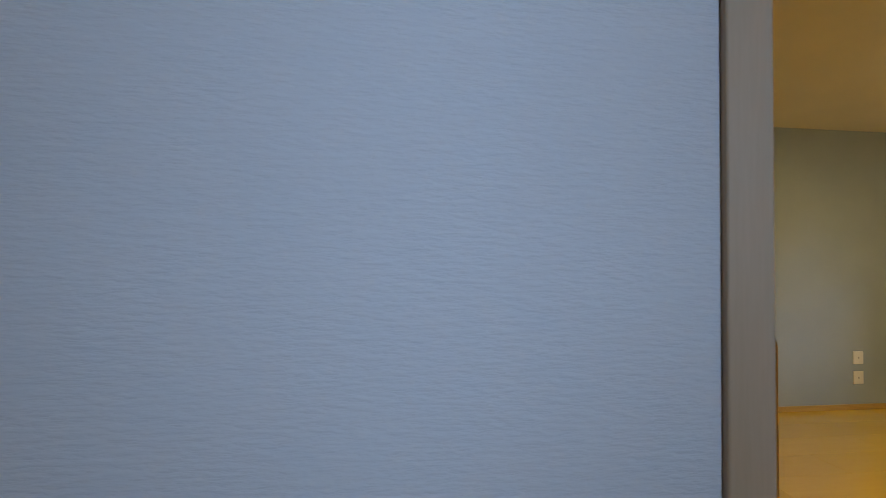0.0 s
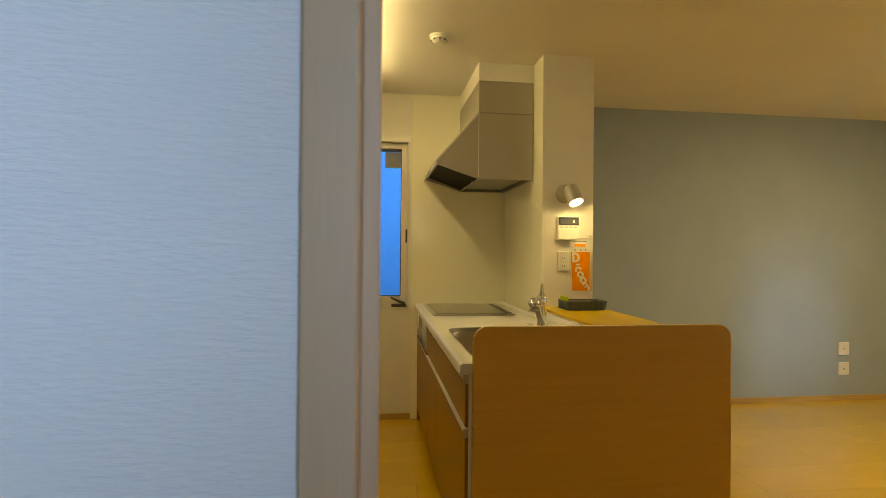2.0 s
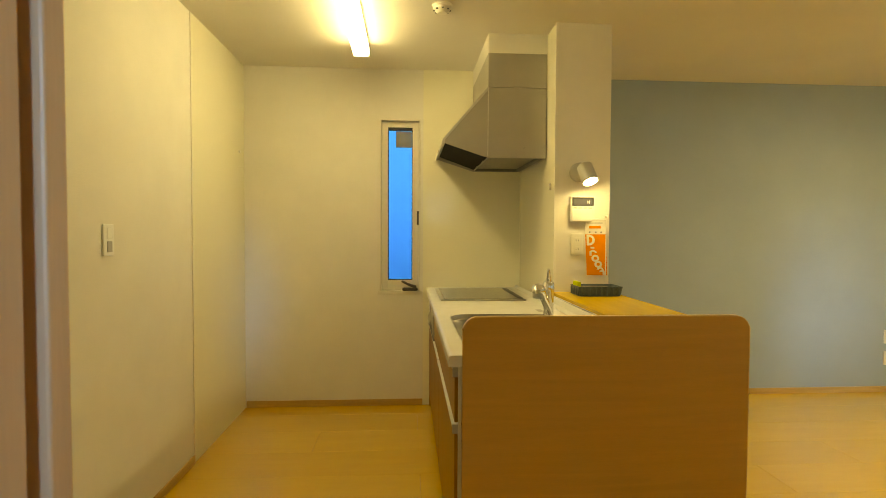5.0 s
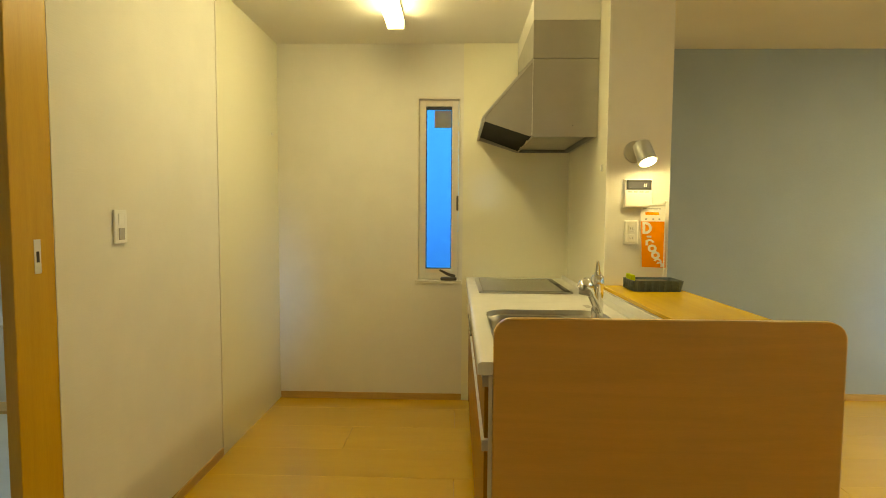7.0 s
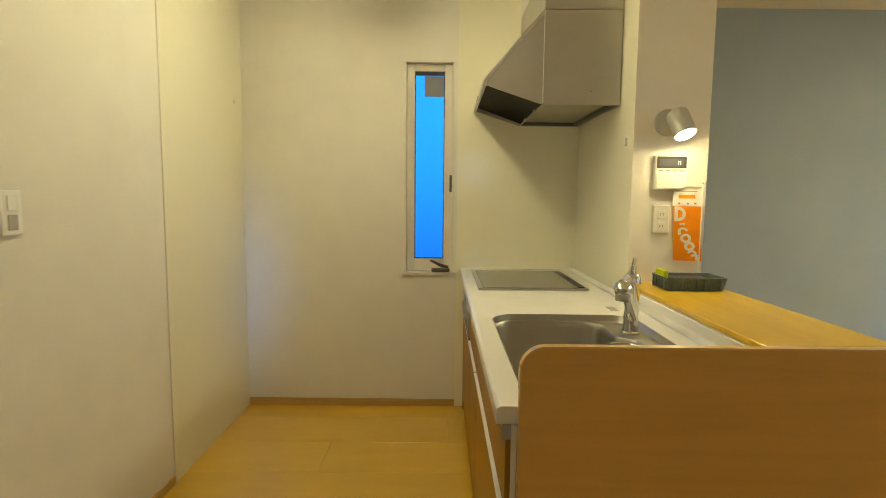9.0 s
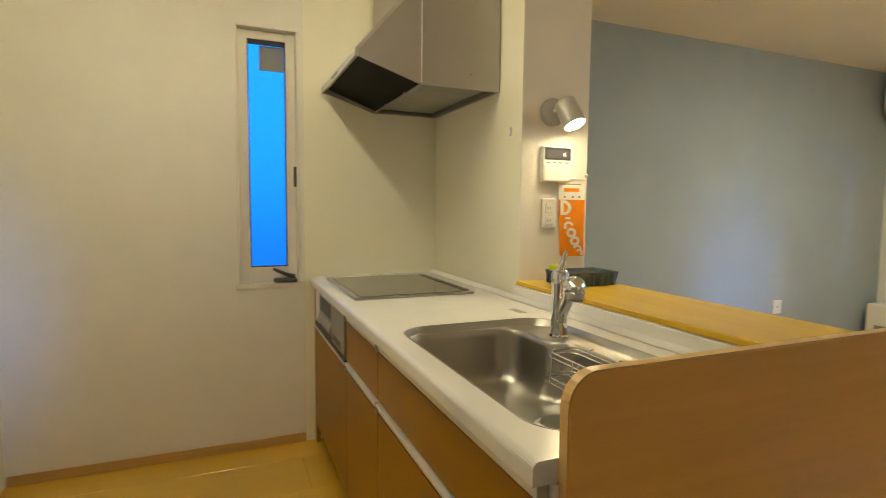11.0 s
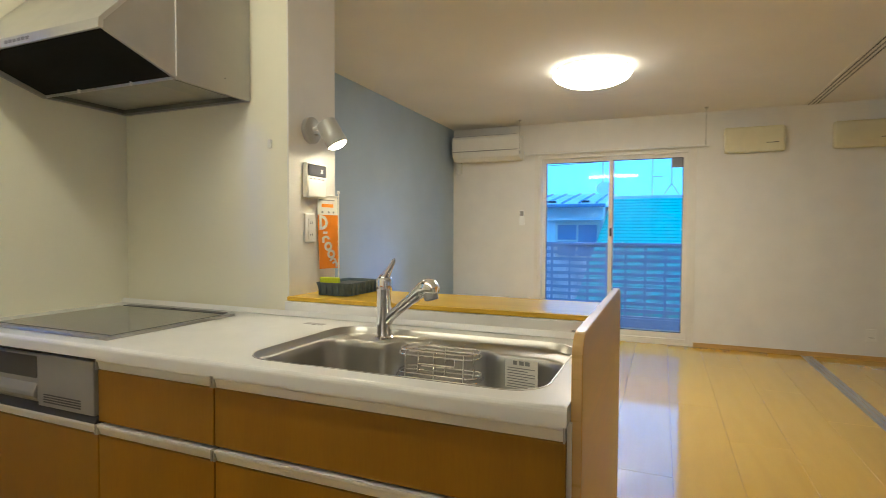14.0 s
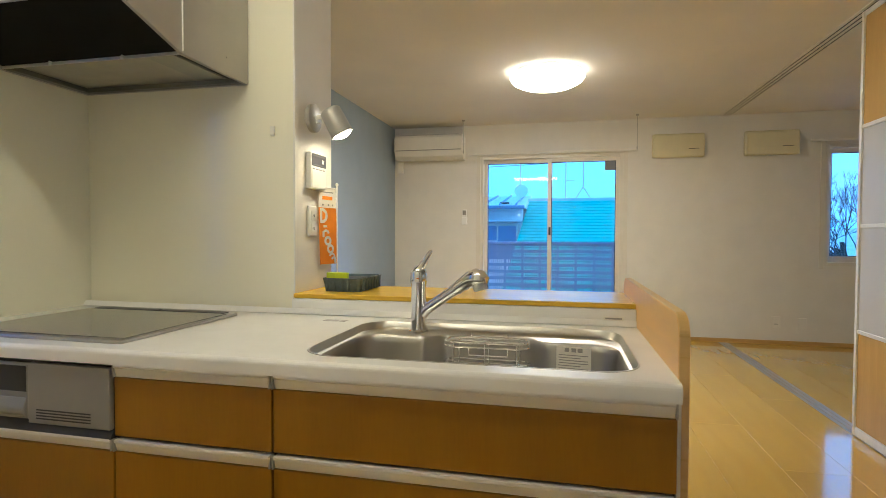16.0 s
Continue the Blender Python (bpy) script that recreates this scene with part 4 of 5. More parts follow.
for i in range(5):
    y = -1.115 + i * 0.028
    part("rib", box(0.762, y, 0.924, 0.770, y + 0.010, 0.968, 0.002), M["tray"], ty)
sg = thing("sponge", (0.80, -1.03, 0.95), "lime-green flat packet leaning in the tray", "packet")
part("packet", box(0.775, -1.075, 0.9255, 0.793, -0.990, 0.992, 0.003), M["lime"], sg)
ph = thing("phone_charger", (0.86, -1.03, 0.924), "small black gadget lying in the tray", "gadget")
part("body", box(0.80, -1.10, 0.9255, 0.95, -1.01, 0.966, 0.008), M["dark"], ph)

# ---- kitchen wall and ceiling fittings ----
sw = thing("light_switch", (XW, -1.686, 1.154), "white wall light switch plate", "switch")
part("plate", box(XW + 0.0005, -1.722, 1.154, XW + 0.010, -1.652, 1.276, 0.004), M["switch"], sw)
part("rocker", box(XW + 0.010, -1.703, 1.220, XW + 0.0125, -1.671, 1.262, 0.002), M["switch"], sw)
part("timer", box(XW + 0.010, -1.703, 1.168, XW + 0.0125, -1.671, 1.210, 0.002), M["greyplastic"], sw, "grey lower button")
pg = thing("wall_pin", (XW, -0.12, 1.78), "tiny white hook on the kitchen wall", "hook")
part("pin", box(XW + 0.0041, -0.125, 1.775, XW + 0.014, -0.112, 1.795, 0.002), M["plastic"], pg)

kl = thing("kitchen_ceiling_light", (-0.40, -1.12, H), "long white kitchen ceiling light, switched on", "ceiling light")
part("housing", box(-0.445, -1.75, H - 0.03, -0.355, -0.50, H - 0.0005, 0.004), M["plastic"], kl)
part("diffuser", box(-0.447, -1.73, H - 0.085, -0.353, -0.52, H - 0.030, 0.012), M["tube"], kl, "glowing milky diffuser")
for y0, y1 in ((-1.752, -1.73), (-0.52, -0.498)):
    part("end_cap", box(-0.449, y0, H - 0.088, -0.351, y1, H - 0.028, 0.006), M["plastic"], kl)
sd = thing("smoke_detector", (0.055, -1.075, H), "round white smoke detector on the ceiling", "smoke detector")
part("base", lathe([(0.0, -0.012), (0.052, -0.012), (0.052, -0.0005), (0.0, -0.0005)], (0.055, -1.075, H), 32), M["plastic"], sd, smooth=True)
part("dome", lathe([(0.0, -0.042), (0.024, -0.042), (0.032, -0.034), (0.046, -0.022), (0.046, -0.012), (0.0, -0.012)], (0.055, -1.075, H), 32), M["plastic"], sd, smooth=True)
for i in range(8):
    a = i * math.pi / 4
    part("slot", box(0.055 + 0.040 * math.cos(a) - 0.005, -1.075 + 0.040 * math.sin(a) - 0.005, H - 0.030, 0.055 + 0.040 * math.cos(a) + 0.005, -1.075 + 0.040 * math.sin(a) + 0.005, H - 0.026), M["dark"], sd)

# ---- living room ----
dl = thing("living_ceiling_light", (3.15, -1.73, H), "round white ceiling light, switched on", "ceiling light")
part("ring", lathe([(0.0, -0.032), (0.268, -0.032), (0.272, -0.028), (0.272, -0.0005), (0.0, -0.0005)], (3.15, -1.73, H), 48), M["switch"], dl, smooth=True)
part("diffuser", lathe([(0.0, -0.122), (0.12, -0.117), (0.21, -0.100), (0.262, -0.074), (0.262, -0.0325), (0.0, -0.0325)], (3.15, -1.73, H), 48), M["dome"], dl, "glowing milky dome", True)
part("skirt", lathe([(0.2622, -0.0742), (0.278, -0.060), (0.287, -0.044), (0.287, -0.0325), (0.2622, -0.0325)], (3.15, -1.73, H), 48), M["dome_edge"], dl, "dimmer rim of the milky dome", True)


def sliding_window(name, at, y0, y1, z0, z1, label, category="window"):
    """Two-sash sliding window in the east wall; the sash nearer the kitchen's end wall runs outside."""
    w = thing(name, at, label, category)
    w["kind"] = "structure"
    b = bmesh.new()
    F = 0.035
    for a0, a1, c0, c1 in ((y0, y0 + F, z0, z1), (y1 - F, y1, z0, z1), (y0 + F, y1 - F, z0, z0 + F), (y0 + F, y1 - F, z1 - F, z1)):
        box(XE - 0.004, a0, c0, XE + 0.10, a1, c1, 0.003, bm=b)
    part("window_frame", b, M["frame"], w)
    b = bmesh.new()
    C = 0.045
    for a0, a1, c0, c1 in ((y0 - C, y0, z0 - 0.03, z1 + C), (y1, y1 + C, z0 - 0.03, z1 + C), (y0, y1, z1, z1 + C)):
        box(XE - 0.010, a0, c0, XE - 0.0005, a1, c1, 0.003, bm=b)
    part("casing", b, M["frame"], w)
    mid = (y0 + y1) / 2
    for s0, s1, x in ((mid - 0.025, y1 - F, XE + 0.055), (y0 + F, mid + 0.025, XE + 0.018)):
        b = bmesh.new()
        S = 0.042
        for a0, a1, c0, c1 in ((s0, s0 + S, z0 + F, z1 - F), (s1 - S, s1, z0 + F, z1 - F), (s0 + S, s1 - S, z0 + F, z0 + F + 0.06), (s0 + S, s1 - S, z1 - F - S, z1 - F)):
            box(x, a0, c0, x + 0.03, a1, c1, 0.003, bm=b)
        sash = part("sash", b, M["frame"], w)
        b = bmesh.new()
        for a0, a1, c0, c1 in ((s0 + S, s0 + S + 0.006, z0 + F + 0.06, z1 - F - S), (s1 - S - 0.006, s1 - S, z0 + F + 0.06, z1 - F - S), (s0 + S + 0.006, s1 - S - 0.006, z0 + F + 0.06, z0 + F + 0.066), (s0 + S + 0.006, s1 - S - 0.006, z1 - F - S - 0.006, z1 - F - S)):
            box(x + 0.006, a0, c0, x + 0.022, a1, c1, bm=b)
        part("seal", b, M["seal"], sash)
        g = part("pane", box(x + 0.012, s0 + S + 0.001, z0 + F + 0.061, x + 0.017, s1 - S - 0.001, z1 - F - S - 0.001), M["glass"], sash)
        g.visible_shadow = False
    lk = box(XE + 0.004, mid - 0.012, (z0 + z1) / 2 + 0.1, XE + 0.02, mid + 0.012, (z0 + z1) / 2 + 0.19, 0.005)
    part("lock", lk, M["dark"], w, "dark crescent lock")
    return w


w2 = sliding_window("window_2", (XE, -1.7, 0), BY0, BY1, BZ0, BZ1, "tall white two-sash sliding balcony window")
part("sticker", box(XE + 0.0285, -2.425, 1.855, XE + 0.0295, -2.312, 1.955), M["sticker"], w2, "dark grey square sticker on the glass")
part("stopper", box(XE + 0.000, -1.735, 1.80, XE + 0.017, -1.715, 1.94, 0.003), M["plastic"], w2)
w3 = sliding_window("window_3", (XE, -5.2, 0.8), SY0, SY1, SZ0, SZ1, "white sliding window of the second room")


def curtain_rail(y0, y1, z):
    r = thing("curtain_rail", (XE, (y0 + y1) / 2, z), "slim white curtain rail above the window", "curtain rail", "curtain rails")
    part("rail", box(XE - 0.075, y0, z, XE - 0.055, y1, z + 0.018, 0.003), M["plastic"], r)
    for y in (y0 + 0.08, (y0 + y1) / 2, y1 - 0.08):
        part("bracket", box(XE - 0.07, y - 0.012, z + 0.004, XE - 0.0005, y + 0.012, z + 0.026, 0.003), M["plastic"], r)
    for y in (y0, y1):
        part("end_cap", box(XE - 0.08, y - 0.012, z - 0.004, XE - 0.05, y + 0.012, z + 0.022, 0.004), M["plastic"], r)


curtain_rail(-2.64, -0.80, 2.045)
curtain_rail(-6.2, -4.30, 2.085)

ac = thing("air_conditioner", (4.9, -0.35, 2.0), "white wall-mounted air conditioner with closed flap", "air conditioner")
prof = [(XE - 0.0005, 2.0), (XE - 0.14, 2.0), (XE - 0.20, 2.035), (XE - 0.225, 2.09), (XE - 0.225, 2.245), (XE - 0.205, 2.275), (XE - 0.0005, 2.275)]
part("body", prism(prof, "y", -0.745, 0.055, 0.006), M["plastic"], ac)
part("front_panel", box(XE - 0.231, -0.735, 2.105, XE - 0.2245, 0.045, 2.245, 0.003), M["plastic"], ac)
part("flap", prism([(XE - 0.205, 2.032), (XE - 0.232, 2.092), (XE - 0.226, 2.096), (XE - 0.199, 2.036)], "y", -0.72, 0.03), M["plastic"], ac)
part("gap", box(XE - 0.2275, -0.73, 2.097, XE - 0.2245, 0.04, 2.104), M["grey_text"], ac)
part("intake", box(XE - 0.20, -0.70, 2.2752, XE - 0.03, 0.02, 2.2785), M["grey_text"], ac)
part("hose_cover", box(XE - 0.06, 0.0, 1.86, XE - 0.0005, 0.06, 2.0, 0.012), M["plastic"], ac)


def beige_unit(y0, y1):
    u = thing("wall_air_unit", (XE, (y0 + y1) / 2, 1.96), "plain beige plastic wall-mounted air unit", "air unit", "beige wall units")
    part("housing", box(XE - 0.07, y0, 1.965, XE - 0.0005, y1, 2.215, 0.022, seg=4), M["beige"], u)
    part("front_panel", box(XE - 0.073, y0 + 0.03, 2.035, XE - 0.0695, y1 - 0.03, 2.19, 0.002), M["beige"], u)
    part("slot", box(XE - 0.0750, y0 + 0.06, 2.048, XE - 0.0728, y0 + 0.16, 2.054), M["bronze"], u, "small dark mark")


beige_unit(-3.31, -2.79)
beige_unit(-4.20, -3.69)

for x, y in ((4.706, -0.777), (4.791, -2.613)):
    r = thing("drying_hook", (x, y, 2.05), "thin grey drying-pole hanger hanging from the ceiling", "hanger", "ceiling hangers")
    part("rod", pipe([(x, y, H - 0.0005), (x, y, 2.07)], 0.003, 8), M["greyplastic"], r, smooth=True)
    part("mount", lathe([(0.0, -0.014), (0.014, -0.014), (0.018, -0.0005), (0.0, -0.0005)], (x, y, H), 16), M["greyplastic"], r, smooth=True)
    part("ring", pipe([(x + 0.018 * math.cos(a * math.pi / 8), y, 2.052 + 0.018 * math.sin(a * math.pi / 8)) for a in range(17)], 0.004, 6), M["greyplastic"], r, smooth=True)

rm = thing("remote_holder", (XE, -0.737, 1.25), "grey and white air-conditioner remote in a wall holder", "remote control")
part("holder", box(XE - 0.026, -0.768, 1.252, XE - 0.0005, -0.706, 1.335, 0.004), M["switch"], rm)
part("remote", box(XE - 0.022, -0.763, 1.270, XE - 0.005, -0.711, 1.425, 0.005), M["switch"], rm)
part("screen", box(XE - 0.0235, -0.757, 1.362, XE - 0.0218, -0.717, 1.416, 0.001), M["grey_text"], rm)


def plate(y, z, label, slots=True, wall="x"):
    s = thing("wall_socket", (XE, y, z), label, "socket", "wall sockets")
    part("plate", box(XE - 0.010, y - 0.042, z - 0.06, XE - 0.0005, y + 0.042, z + 0.06, 0.003), M["plastic"], s)
    if slots:
        part("insert", box(XE - 0.0125, y - 0.026, z - 0.04, XE - 0.010, y + 0.026, z + 0.04, 0.002), M["plastic"], s)
        part("slot", box(XE - 0.0130, y - 0.018, z - 0.022, XE - 0.0125, y + 0.018, z - 0.016), M["grey_text"], s)


plate(-4.03, 0.235, "white wall socket low on the wall")
plate(-4.27, 0.225, "white blank wall plate low on the wall", False)
for z in (0.27, 0.44):
    s = thing("wall_socket", (3.69, YA, z), "white square wall plate on the grey-blue wall", "socket", "wall sockets")
    part("plate", box(3.64, YA - 0.010, z - 0.055, 3.74, YA - 0.0005, z + 0.055, 0.005), M["plastic"], s)
    part("insert", box(3.684, YA - 0.012, z - 0.008, 3.696, YA - 0.010, z + 0.008, 0.002), M["greyplastic"], s)

ht = thing("room_heater", (4.87, -0.25, 0), "low white room heater beside the wall", "heater")
part("body", box(4.74, -0.55, 0.03, 4.97, 0.05, 0.42, 0.015, seg=3), M["plastic"], ht)
part("foot", box(4.72, -0.53, 0.0005, 4.985, 0.03, 0.03, 0.004), M["greyplastic"], ht)
part("grille", box(4.7385, -0.50, 0.08, 4.7405, -0.02, 0.24), M["grey_text"], ht, "grey outlet grille")
part("control_strip", box(4.76, -0.42, 0.4195, 4.80, -0.12, 0.4215, 0.0005), M["greyplastic"], ht)

# ---- sliding partition panels, stacked ----
def sliding_panel(x0, x1, y, label):
    p = thing("sliding_panel", ((x0 + x1) / 2, y, 0), label, "sliding door", "stacked sliding panels")
    Z0, Z1, F = 0.006, H - 0.014, 0.026
    for a0, a1 in ((x0, x0 + F), (x1 - F, x1)):
        part("stile", box(a0, y - 0.015, Z0, a1, y + 0.015, Z1, 0.003), M["alu"], p, "silver aluminium stile")
    for z, h in ((Z0, 0.05), (0.585, 0.022), (1.18, 0.022), (1.735, 0.022), (Z1 - 0.03, 0.03)):
        part("rail", box(x0 + F, y - 0.013, z, x1 - F, y + 0.013, z + h, 0.003), M["alu"], p, "silver aluminium rail")
    for z0, z1, m, lab in ((Z0 + 0.05, 0.585, M["door_wood"], "honey-coloured wooden infill"), (0.607, 1.18, M["frosted_grey"], "milky acrylic infill"), (1.202, 1.735, M["frosted_grey"], "milky acrylic infill"), (1.757, Z1 - 0.03, M["door_wood"], "honey-coloured wooden infill")):
        part("infill", box(x0 + F - 0.003, y - 0.005, z0 - 0.003, x1 - F + 0.003, y + 0.005, z1 + 0.003), m, p, lab)


sliding_panel(1.42, 2.366, -3.495, "tall sliding panel with wood and milky infills")
sliding_panel(1.40, 2.345, -3.528, "tall sliding panel with wood and milky infills")
sliding_panel(1.41, 2.35, -3.561, "tall sliding panel with wood and milky infills")

# ---- outside: balcony, neighbours, ground ----
setting("ground", box(-150, -150, -3.3, 220, 150, -3.2), M["ground"], "dim grey ground between the houses", "ground")
setting("balcony_floor", box(XE + T, -4.2, -0.25, 6.32, 0.6, -0.06), M["concrete"], "grey balcony floor", "balcony")
setting("balcony_wall", box(XE + T, -4.32, -0.25, 6.34, -4.205, 2.6), M["siding"], "pale plain wall closing the balcony's end", "wall")
bf = thing("balcony_screen", (6.3, -1.8, -0.06), "blue-grey balcony screen with perforated panels", "balcony screen")
part("top_rail", box(6.26, -4.2, 1.0, 6.34, 0.6, 1.04, 0.004), M["balcony"], bf)
part("bottom_rail", box(6.27, -4.2, -0.06, 6.33, 0.6, 0.06, 0.004), M["balcony"], bf)
NR, PITCH, COL = 10, 0.094, 0.24
for i in range(21):
    y = -4.2 + i * COL
    part("post", box(6.285, y - 0.012, 0.06, 6.315, y + 0.012, 1.0), M["balcony"], bf)
for k in range(NR + 1):
    z = 0.06 + k * PITCH
    part("band", box(6.288, -4.2, z - 0.023, 6.312, 0.6, min(z + 0.023, 1.0)), M["balcony"], bf)
b = bmesh.new()
for i in range(20 * 8):
    y = -4.2 + (i + 0.5) * COL / 8
    box(6.298, y - 0.004, 0.06, 6.302, y + 0.004, 1.0, bm=b)
for k in range(NR):
    for q in range(3):
        z = 0.06 + k * PITCH + 0.020 + (q + 1) * 0.0135
        box(6.2965, -4.2, z - 0.0028, 6.2985, 0.6, z + 0.0028, bm=b)
tagged(part("perforated_sheet", b, M["balcony"], bf), kind="stuff")

# neighbour house with metal roof
nh = thing("neighbour_house", (16, 1.5, -3.2), "pale neighbouring house with standing-seam metal roof", "house")
part("wall", box(14.0, -0.75, -3.2, 20, 8, 1.92), M["siding"], nh)
part("roof", prism([(13.4, 1.88), (13.4, 1.94), (16.8, 2.42), (20.6, 1.94), (20.6, 1.88)], "y", -0.85, 8.5), M["metal_roof"], nh)
for i in range(20):
    y = -0.62 + i * 0.45
    part("seam", prism([(13.4, 1.94), (13.4, 1.985), (16.8, 2.465), (16.8, 2.42)], "y", y - 0.02, y + 0.02), M["balcony"], nh)
for i in range(8):
    part("snow_stop", box(13.7, -0.4 + i * 0.9, 1.985, 13.8, -0.15 + i * 0.9, 2.04), M["dark"], nh)
part("gutter", box(13.32, -0.85, 1.84, 13.42, 8.5, 1.93, 0.02), M["balcony"], nh)
nw = part("window", box(13.92, -0.65, 0.45, 14.02, 0.55, 1.45), M["frame"], nh)
part("window_pane", box(13.90, -0.58, 0.52, 13.93, -0.08, 1.38), M["balcony"], nw)
part("window_pane", box(13.90, -0.03, 0.52, 13.93, 0.48, 0.92), M["balcony"], nw)
part("window_pane", box(13.90, -0.03, 0.97, 13.93, 0.48, 1.38), M["balcony"], nw)
part("awning", box(13.6, -0.74, 1.5, 14.0, 0.7, 1.56), M["metal_roof"], nh)

# turquoise roof
tr = thing("turquoise_roof_house", (13, -4, -3.2), "house with turquoise slatted metal roof", "house")
NS = 32
def roof_strip(i):
    f0, f1 = i / NS, (i + 1) / NS
    x0, x1 = 11.3 + 3.6 * f0, 11.3 + 3.6 * f1
    z0, z1 = -0.6 + 2.75 * f0, -0.6 + 2.75 * f1
    ya0, ya1 = -0.35 - 0.55 * f0, -0.35 - 0.55 * f1
    b = bmesh.new()
    lo = [b.verts.new(c) for c in ((x0, ya0, z0 + 0.035), (x0, -9 + 2.5 * f0, z0 + 0.035), (x1, -9 + 2.5 * f1, z1 + 0.012), (x1, ya1, z1 + 0.012))]
    hi = [b.verts.new(c) for c in ((x0, ya0, z0 - 0.06), (x0, -9 + 2.5 * f0, z0 - 0.06), (x1, -9 + 2.5 * f1, z1 - 0.06), (x1, ya1, z1 - 0.06))]
    b.faces.new(lo)
    b.faces.new(hi[::-1])
    for k in range(4):
        b.faces.new((lo[k], hi[k], hi[(k + 1) % 4], lo[(k + 1) % 4]))
    bmesh.ops.recalc_face_normals(b, faces=b.faces[:])
    return b


for i in range(NS):
    part("roof_slat", roof_strip(i), M["teal_roof"], tr)
part("ridge", box(14.85, -6.6, 2.12, 15.0, -0.85, 2.22, 0.02), M["metal_roof"], tr)
part("wall", box(12.0, -8.6, -3.2, 20.0, -1.2, -0.65), M["siding"], tr)
part("gable", prism([(12.0, -0.7), (15.0, 2.05), (20.0, 2.05), (20.0, -0.7)], "y", -6.4, -0.95), M["siding"], tr)

an = thing("roof_antenna", (14.9, -0.62, 2.2), "thin television antenna mast on the roof", "antenna", "roof antennas")
part("mast", pipe([(14.9, -0.62, 1.2), (14.9, -0.62, 4.2)], 0.02, 8), M["metal_roof"], an)
part("boom", pipe([(14.4, -0.50, 3.34), (15.4, -0.74, 3.36)], 0.012, 6), M["metal_roof"], an)
for i in range(6):
    x, y, half = 14.4 + i * 0.2, -0.50 - i * 0.048, (0.75, 0.5, 0.7, 0.45, 0.6, 0.4)[i]
    part("element", pipe([(x, y - half, 3.36 + half * 0.16), (x, y + half, 3.36 - half * 0.16)], 0.008, 6), M["metal_roof"], an)
b = lathe([(0.20, 0.05), (0.15, 0.02), (0.07, 0.0), (0.0, 0.0), (0.06, 0.012), (0.145, 0.032), (0.195, 0.06)], (14.75, -0.66, 2.42), 24)
bmesh.ops.rotate(b, cent=(14.75, -0.66, 2.42), matrix=Matrix.Rotation(radians(-76), 3, "Y"), verts=b.verts[:])
ds = part("dish", b, M["siding"], an, smooth=True)
a2 = thing("roof_antenna", (15.0, -2.45, 2.2), "thin aerial mast with tripod foot on the roof", "antenna", "roof antennas")
part("mast", pipe([(15.0, -2.45, 2.5), (15.0, -2.45, 4.4)], 0.018, 8), M["metal_roof"], a2)
for dy in (-0.22, 0.22):
    part("leg", pipe([(15.0, -2.45, 2.55), (15.0, -2.45 + dy, 2.2)], 0.014, 6), M["metal_roof"], a2)
part("bulge", lathe([(0.0, 0), (0.05, 0.03), (0.05, 0.1), (0.0, 0.13)], (15.0, -2.45, 3.5), 12), M["metal_roof"], a2)
a3 = thing("roof_antenna", (15.0, -1.95, 2.2), "short thin aerial mast on the roof", "antenna", "roof antennas")
part("mast", pipe([(15.0, -1.95, 2.2), (15.0, -1.95, 3.4)], 0.016, 8), M["metal_roof"], a3)
part("arm", pipe([(15.0, -1.95, 2.75), (15.0, -2.2, 2.75)], 0.01, 6), M["metal_roof"], a3)
ul = thing("utility_line", (20, 14, -3.2), "utility poles carrying thin black cables", "utility line")
for x, y, z in ((20.0, 14.0, 4.2), (18.0, -20.0, 5.4)):
    part("pole", pipe([(x, y, -3.2), (x, y, z)], [0.16, 0.11], 12), M["concrete"], ul, smooth=True)
for za, zb in ((3.7, 5.0), (3.6, 4.85)):
    pts = []
    for i in range(25):
        f = i / 24
        pts.append((20.0 - 2 * f, 14 - 34 * f, za + (zb - za) * f - 1.44 * f * (1 - f)))
    part("cable", pipe(pts, 0.009, 5), M["dark"], ul)

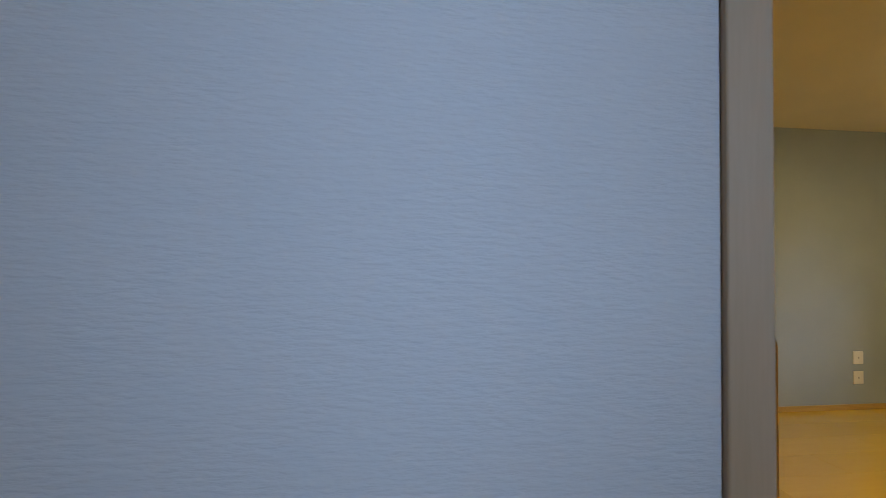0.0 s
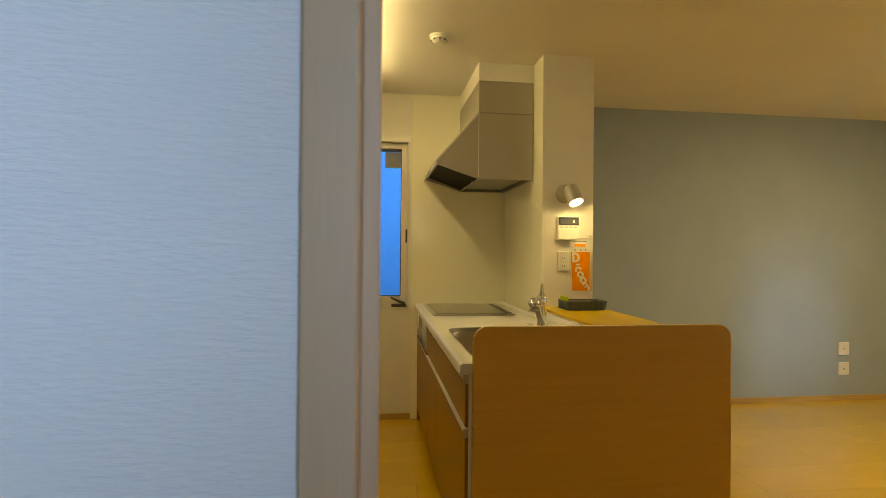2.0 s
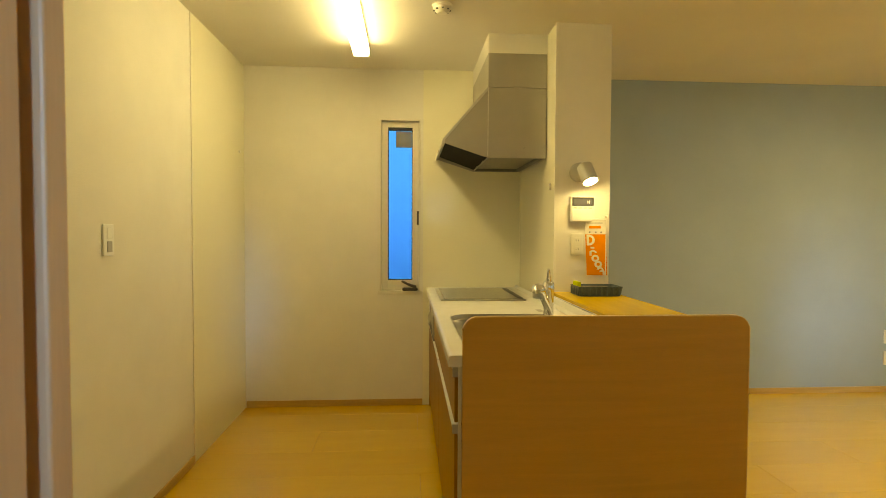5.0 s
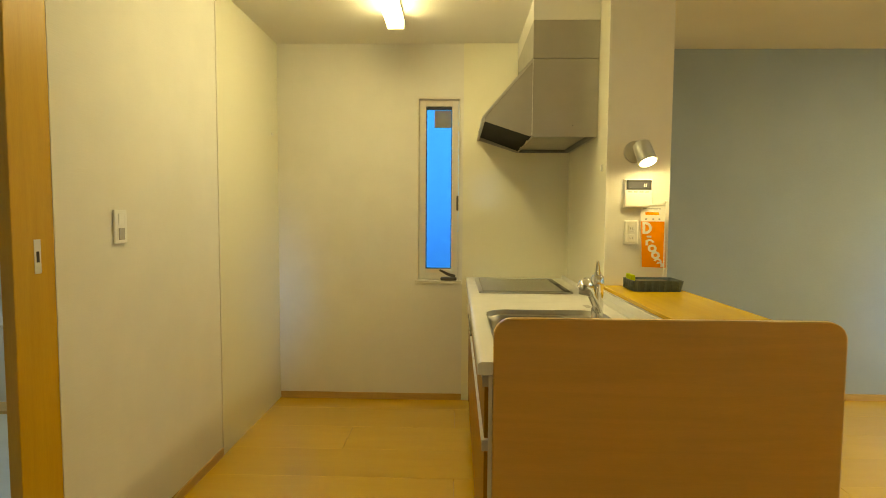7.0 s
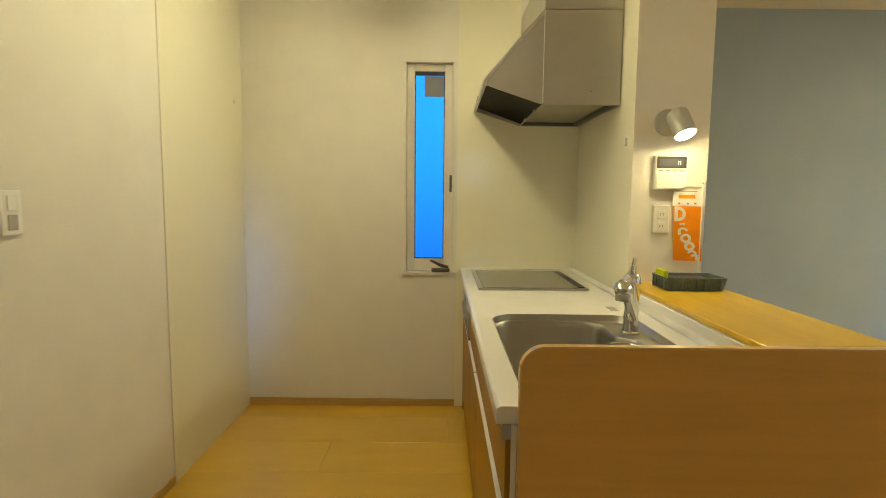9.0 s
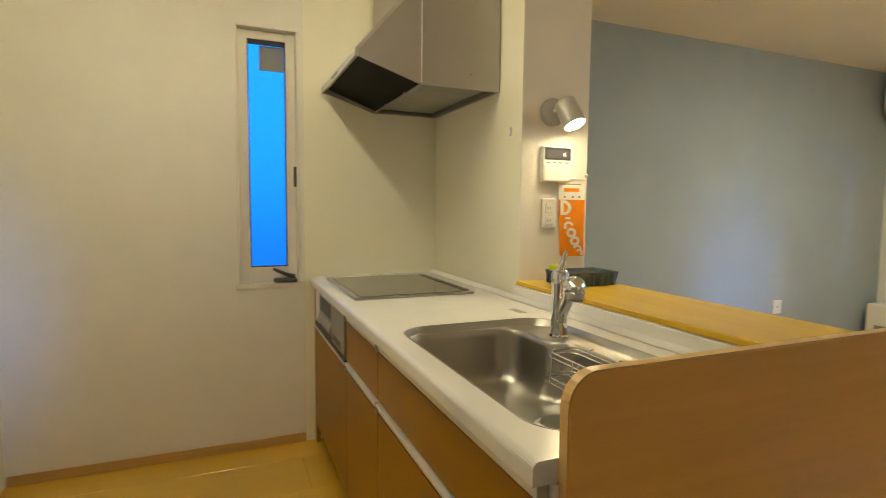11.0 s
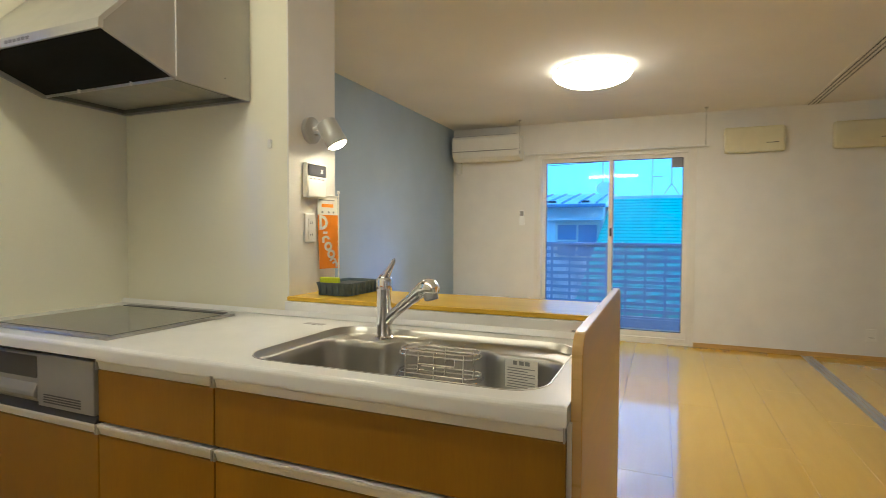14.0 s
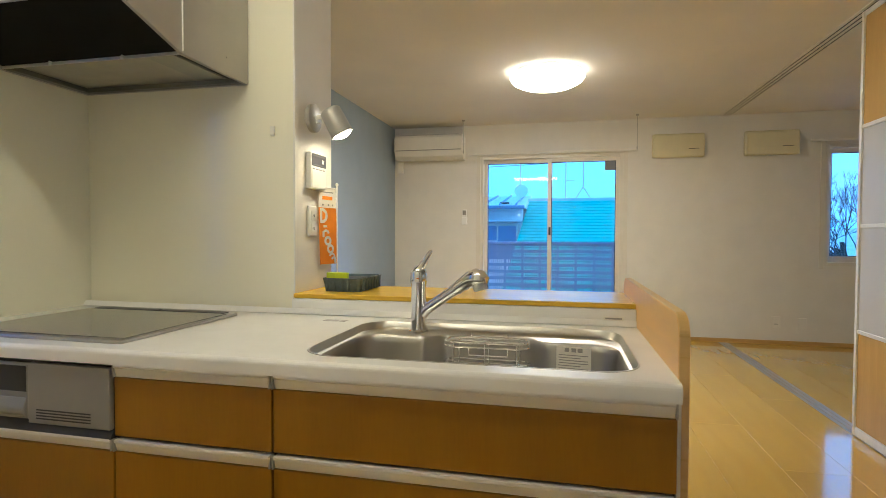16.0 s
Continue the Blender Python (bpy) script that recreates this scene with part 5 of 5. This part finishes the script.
# bare tree beyond the second room's window
tree = thing("bare_tree", (17, -10.5, -3.2), "leafless tree with fine branching twigs", "tree")
rnd = random.Random(5)
tb = bmesh.new()
def limb(p, d, length, r, depth, bm):
    q = p + d * length
    pipe([p, p.lerp(q, 0.5) + Vector((rnd.uniform(-1, 1), rnd.uniform(-1, 1), 0)) * length * 0.05, q], [r, r * 0.85, r * 0.65], 5, bm=bm, caps=False)
    if depth == 0:
        return
    for _ in range(3 if depth > 1 else 4):
        nd = (d + Vector((rnd.uniform(-0.8, 0.8), rnd.uniform(-0.8, 0.8), rnd.uniform(-0.15, 0.6)))).normalized()
        limb(q, nd, length * rnd.uniform(0.55, 0.8), r * 0.6, depth - 1, bm)


limb(Vector((17, -10.5, -3.2)), Vector((0.02, 0.03, 1)), 2.6, 0.16, 1, tb)
part("trunk", tb, M["bark"], tree)
tb = bmesh.new()
for k in range(5):
    limb(Vector((17, -10.5, -0.7)), Vector((rnd.uniform(-0.6, 0.6), rnd.uniform(-0.7, 0.7), 1)).normalized(), 1.3, 0.035, 5, tb)
part("crown", tb, M["bark"], tree)
fh = thing("far_house", (18, -11, -3.2), "dim far house with a pale roof", "house")
part("wall", box(19, -18, -3.2, 26, -8, 0.2), M["siding"], fh)
part("roof", prism([(18.6, 0.2), (22.5, 1.4), (26.4, 0.2)], "y", -18.4, -7.6), M["metal_roof"], fh)

# ---- floor boards, last ----
BW, BL = 0.303, 1.818
short = {}
y, row = YA, 0
while y > YS:
    y0 = max(y - BW, YS)
    x = XW - (row * 0.606) % BL
    while x < XE:
        x0, x1 = max(x, XW), min(x + BL, XE)
        if x1 - x0 > 0.02:
            key = (round(x1 - x0, 4), round(y - y0, 4))
            if key not in short:
                bb = box(0, 0, -0.014, key[0] - 0.0012, key[1] - 0.0008, -0.0002, 0.0008, seg=1)
                me = bpy.data.meshes.new("floor_board")
                bb.to_mesh(me)
                bb.free()
                me.materials.append(M["floor"])
                short[key] = me
            o = new("floor_board", short[key])
            o.location = (x0, y0, 0)
            o.parent = floor
        x += BL
    y, row = y0, row + 1
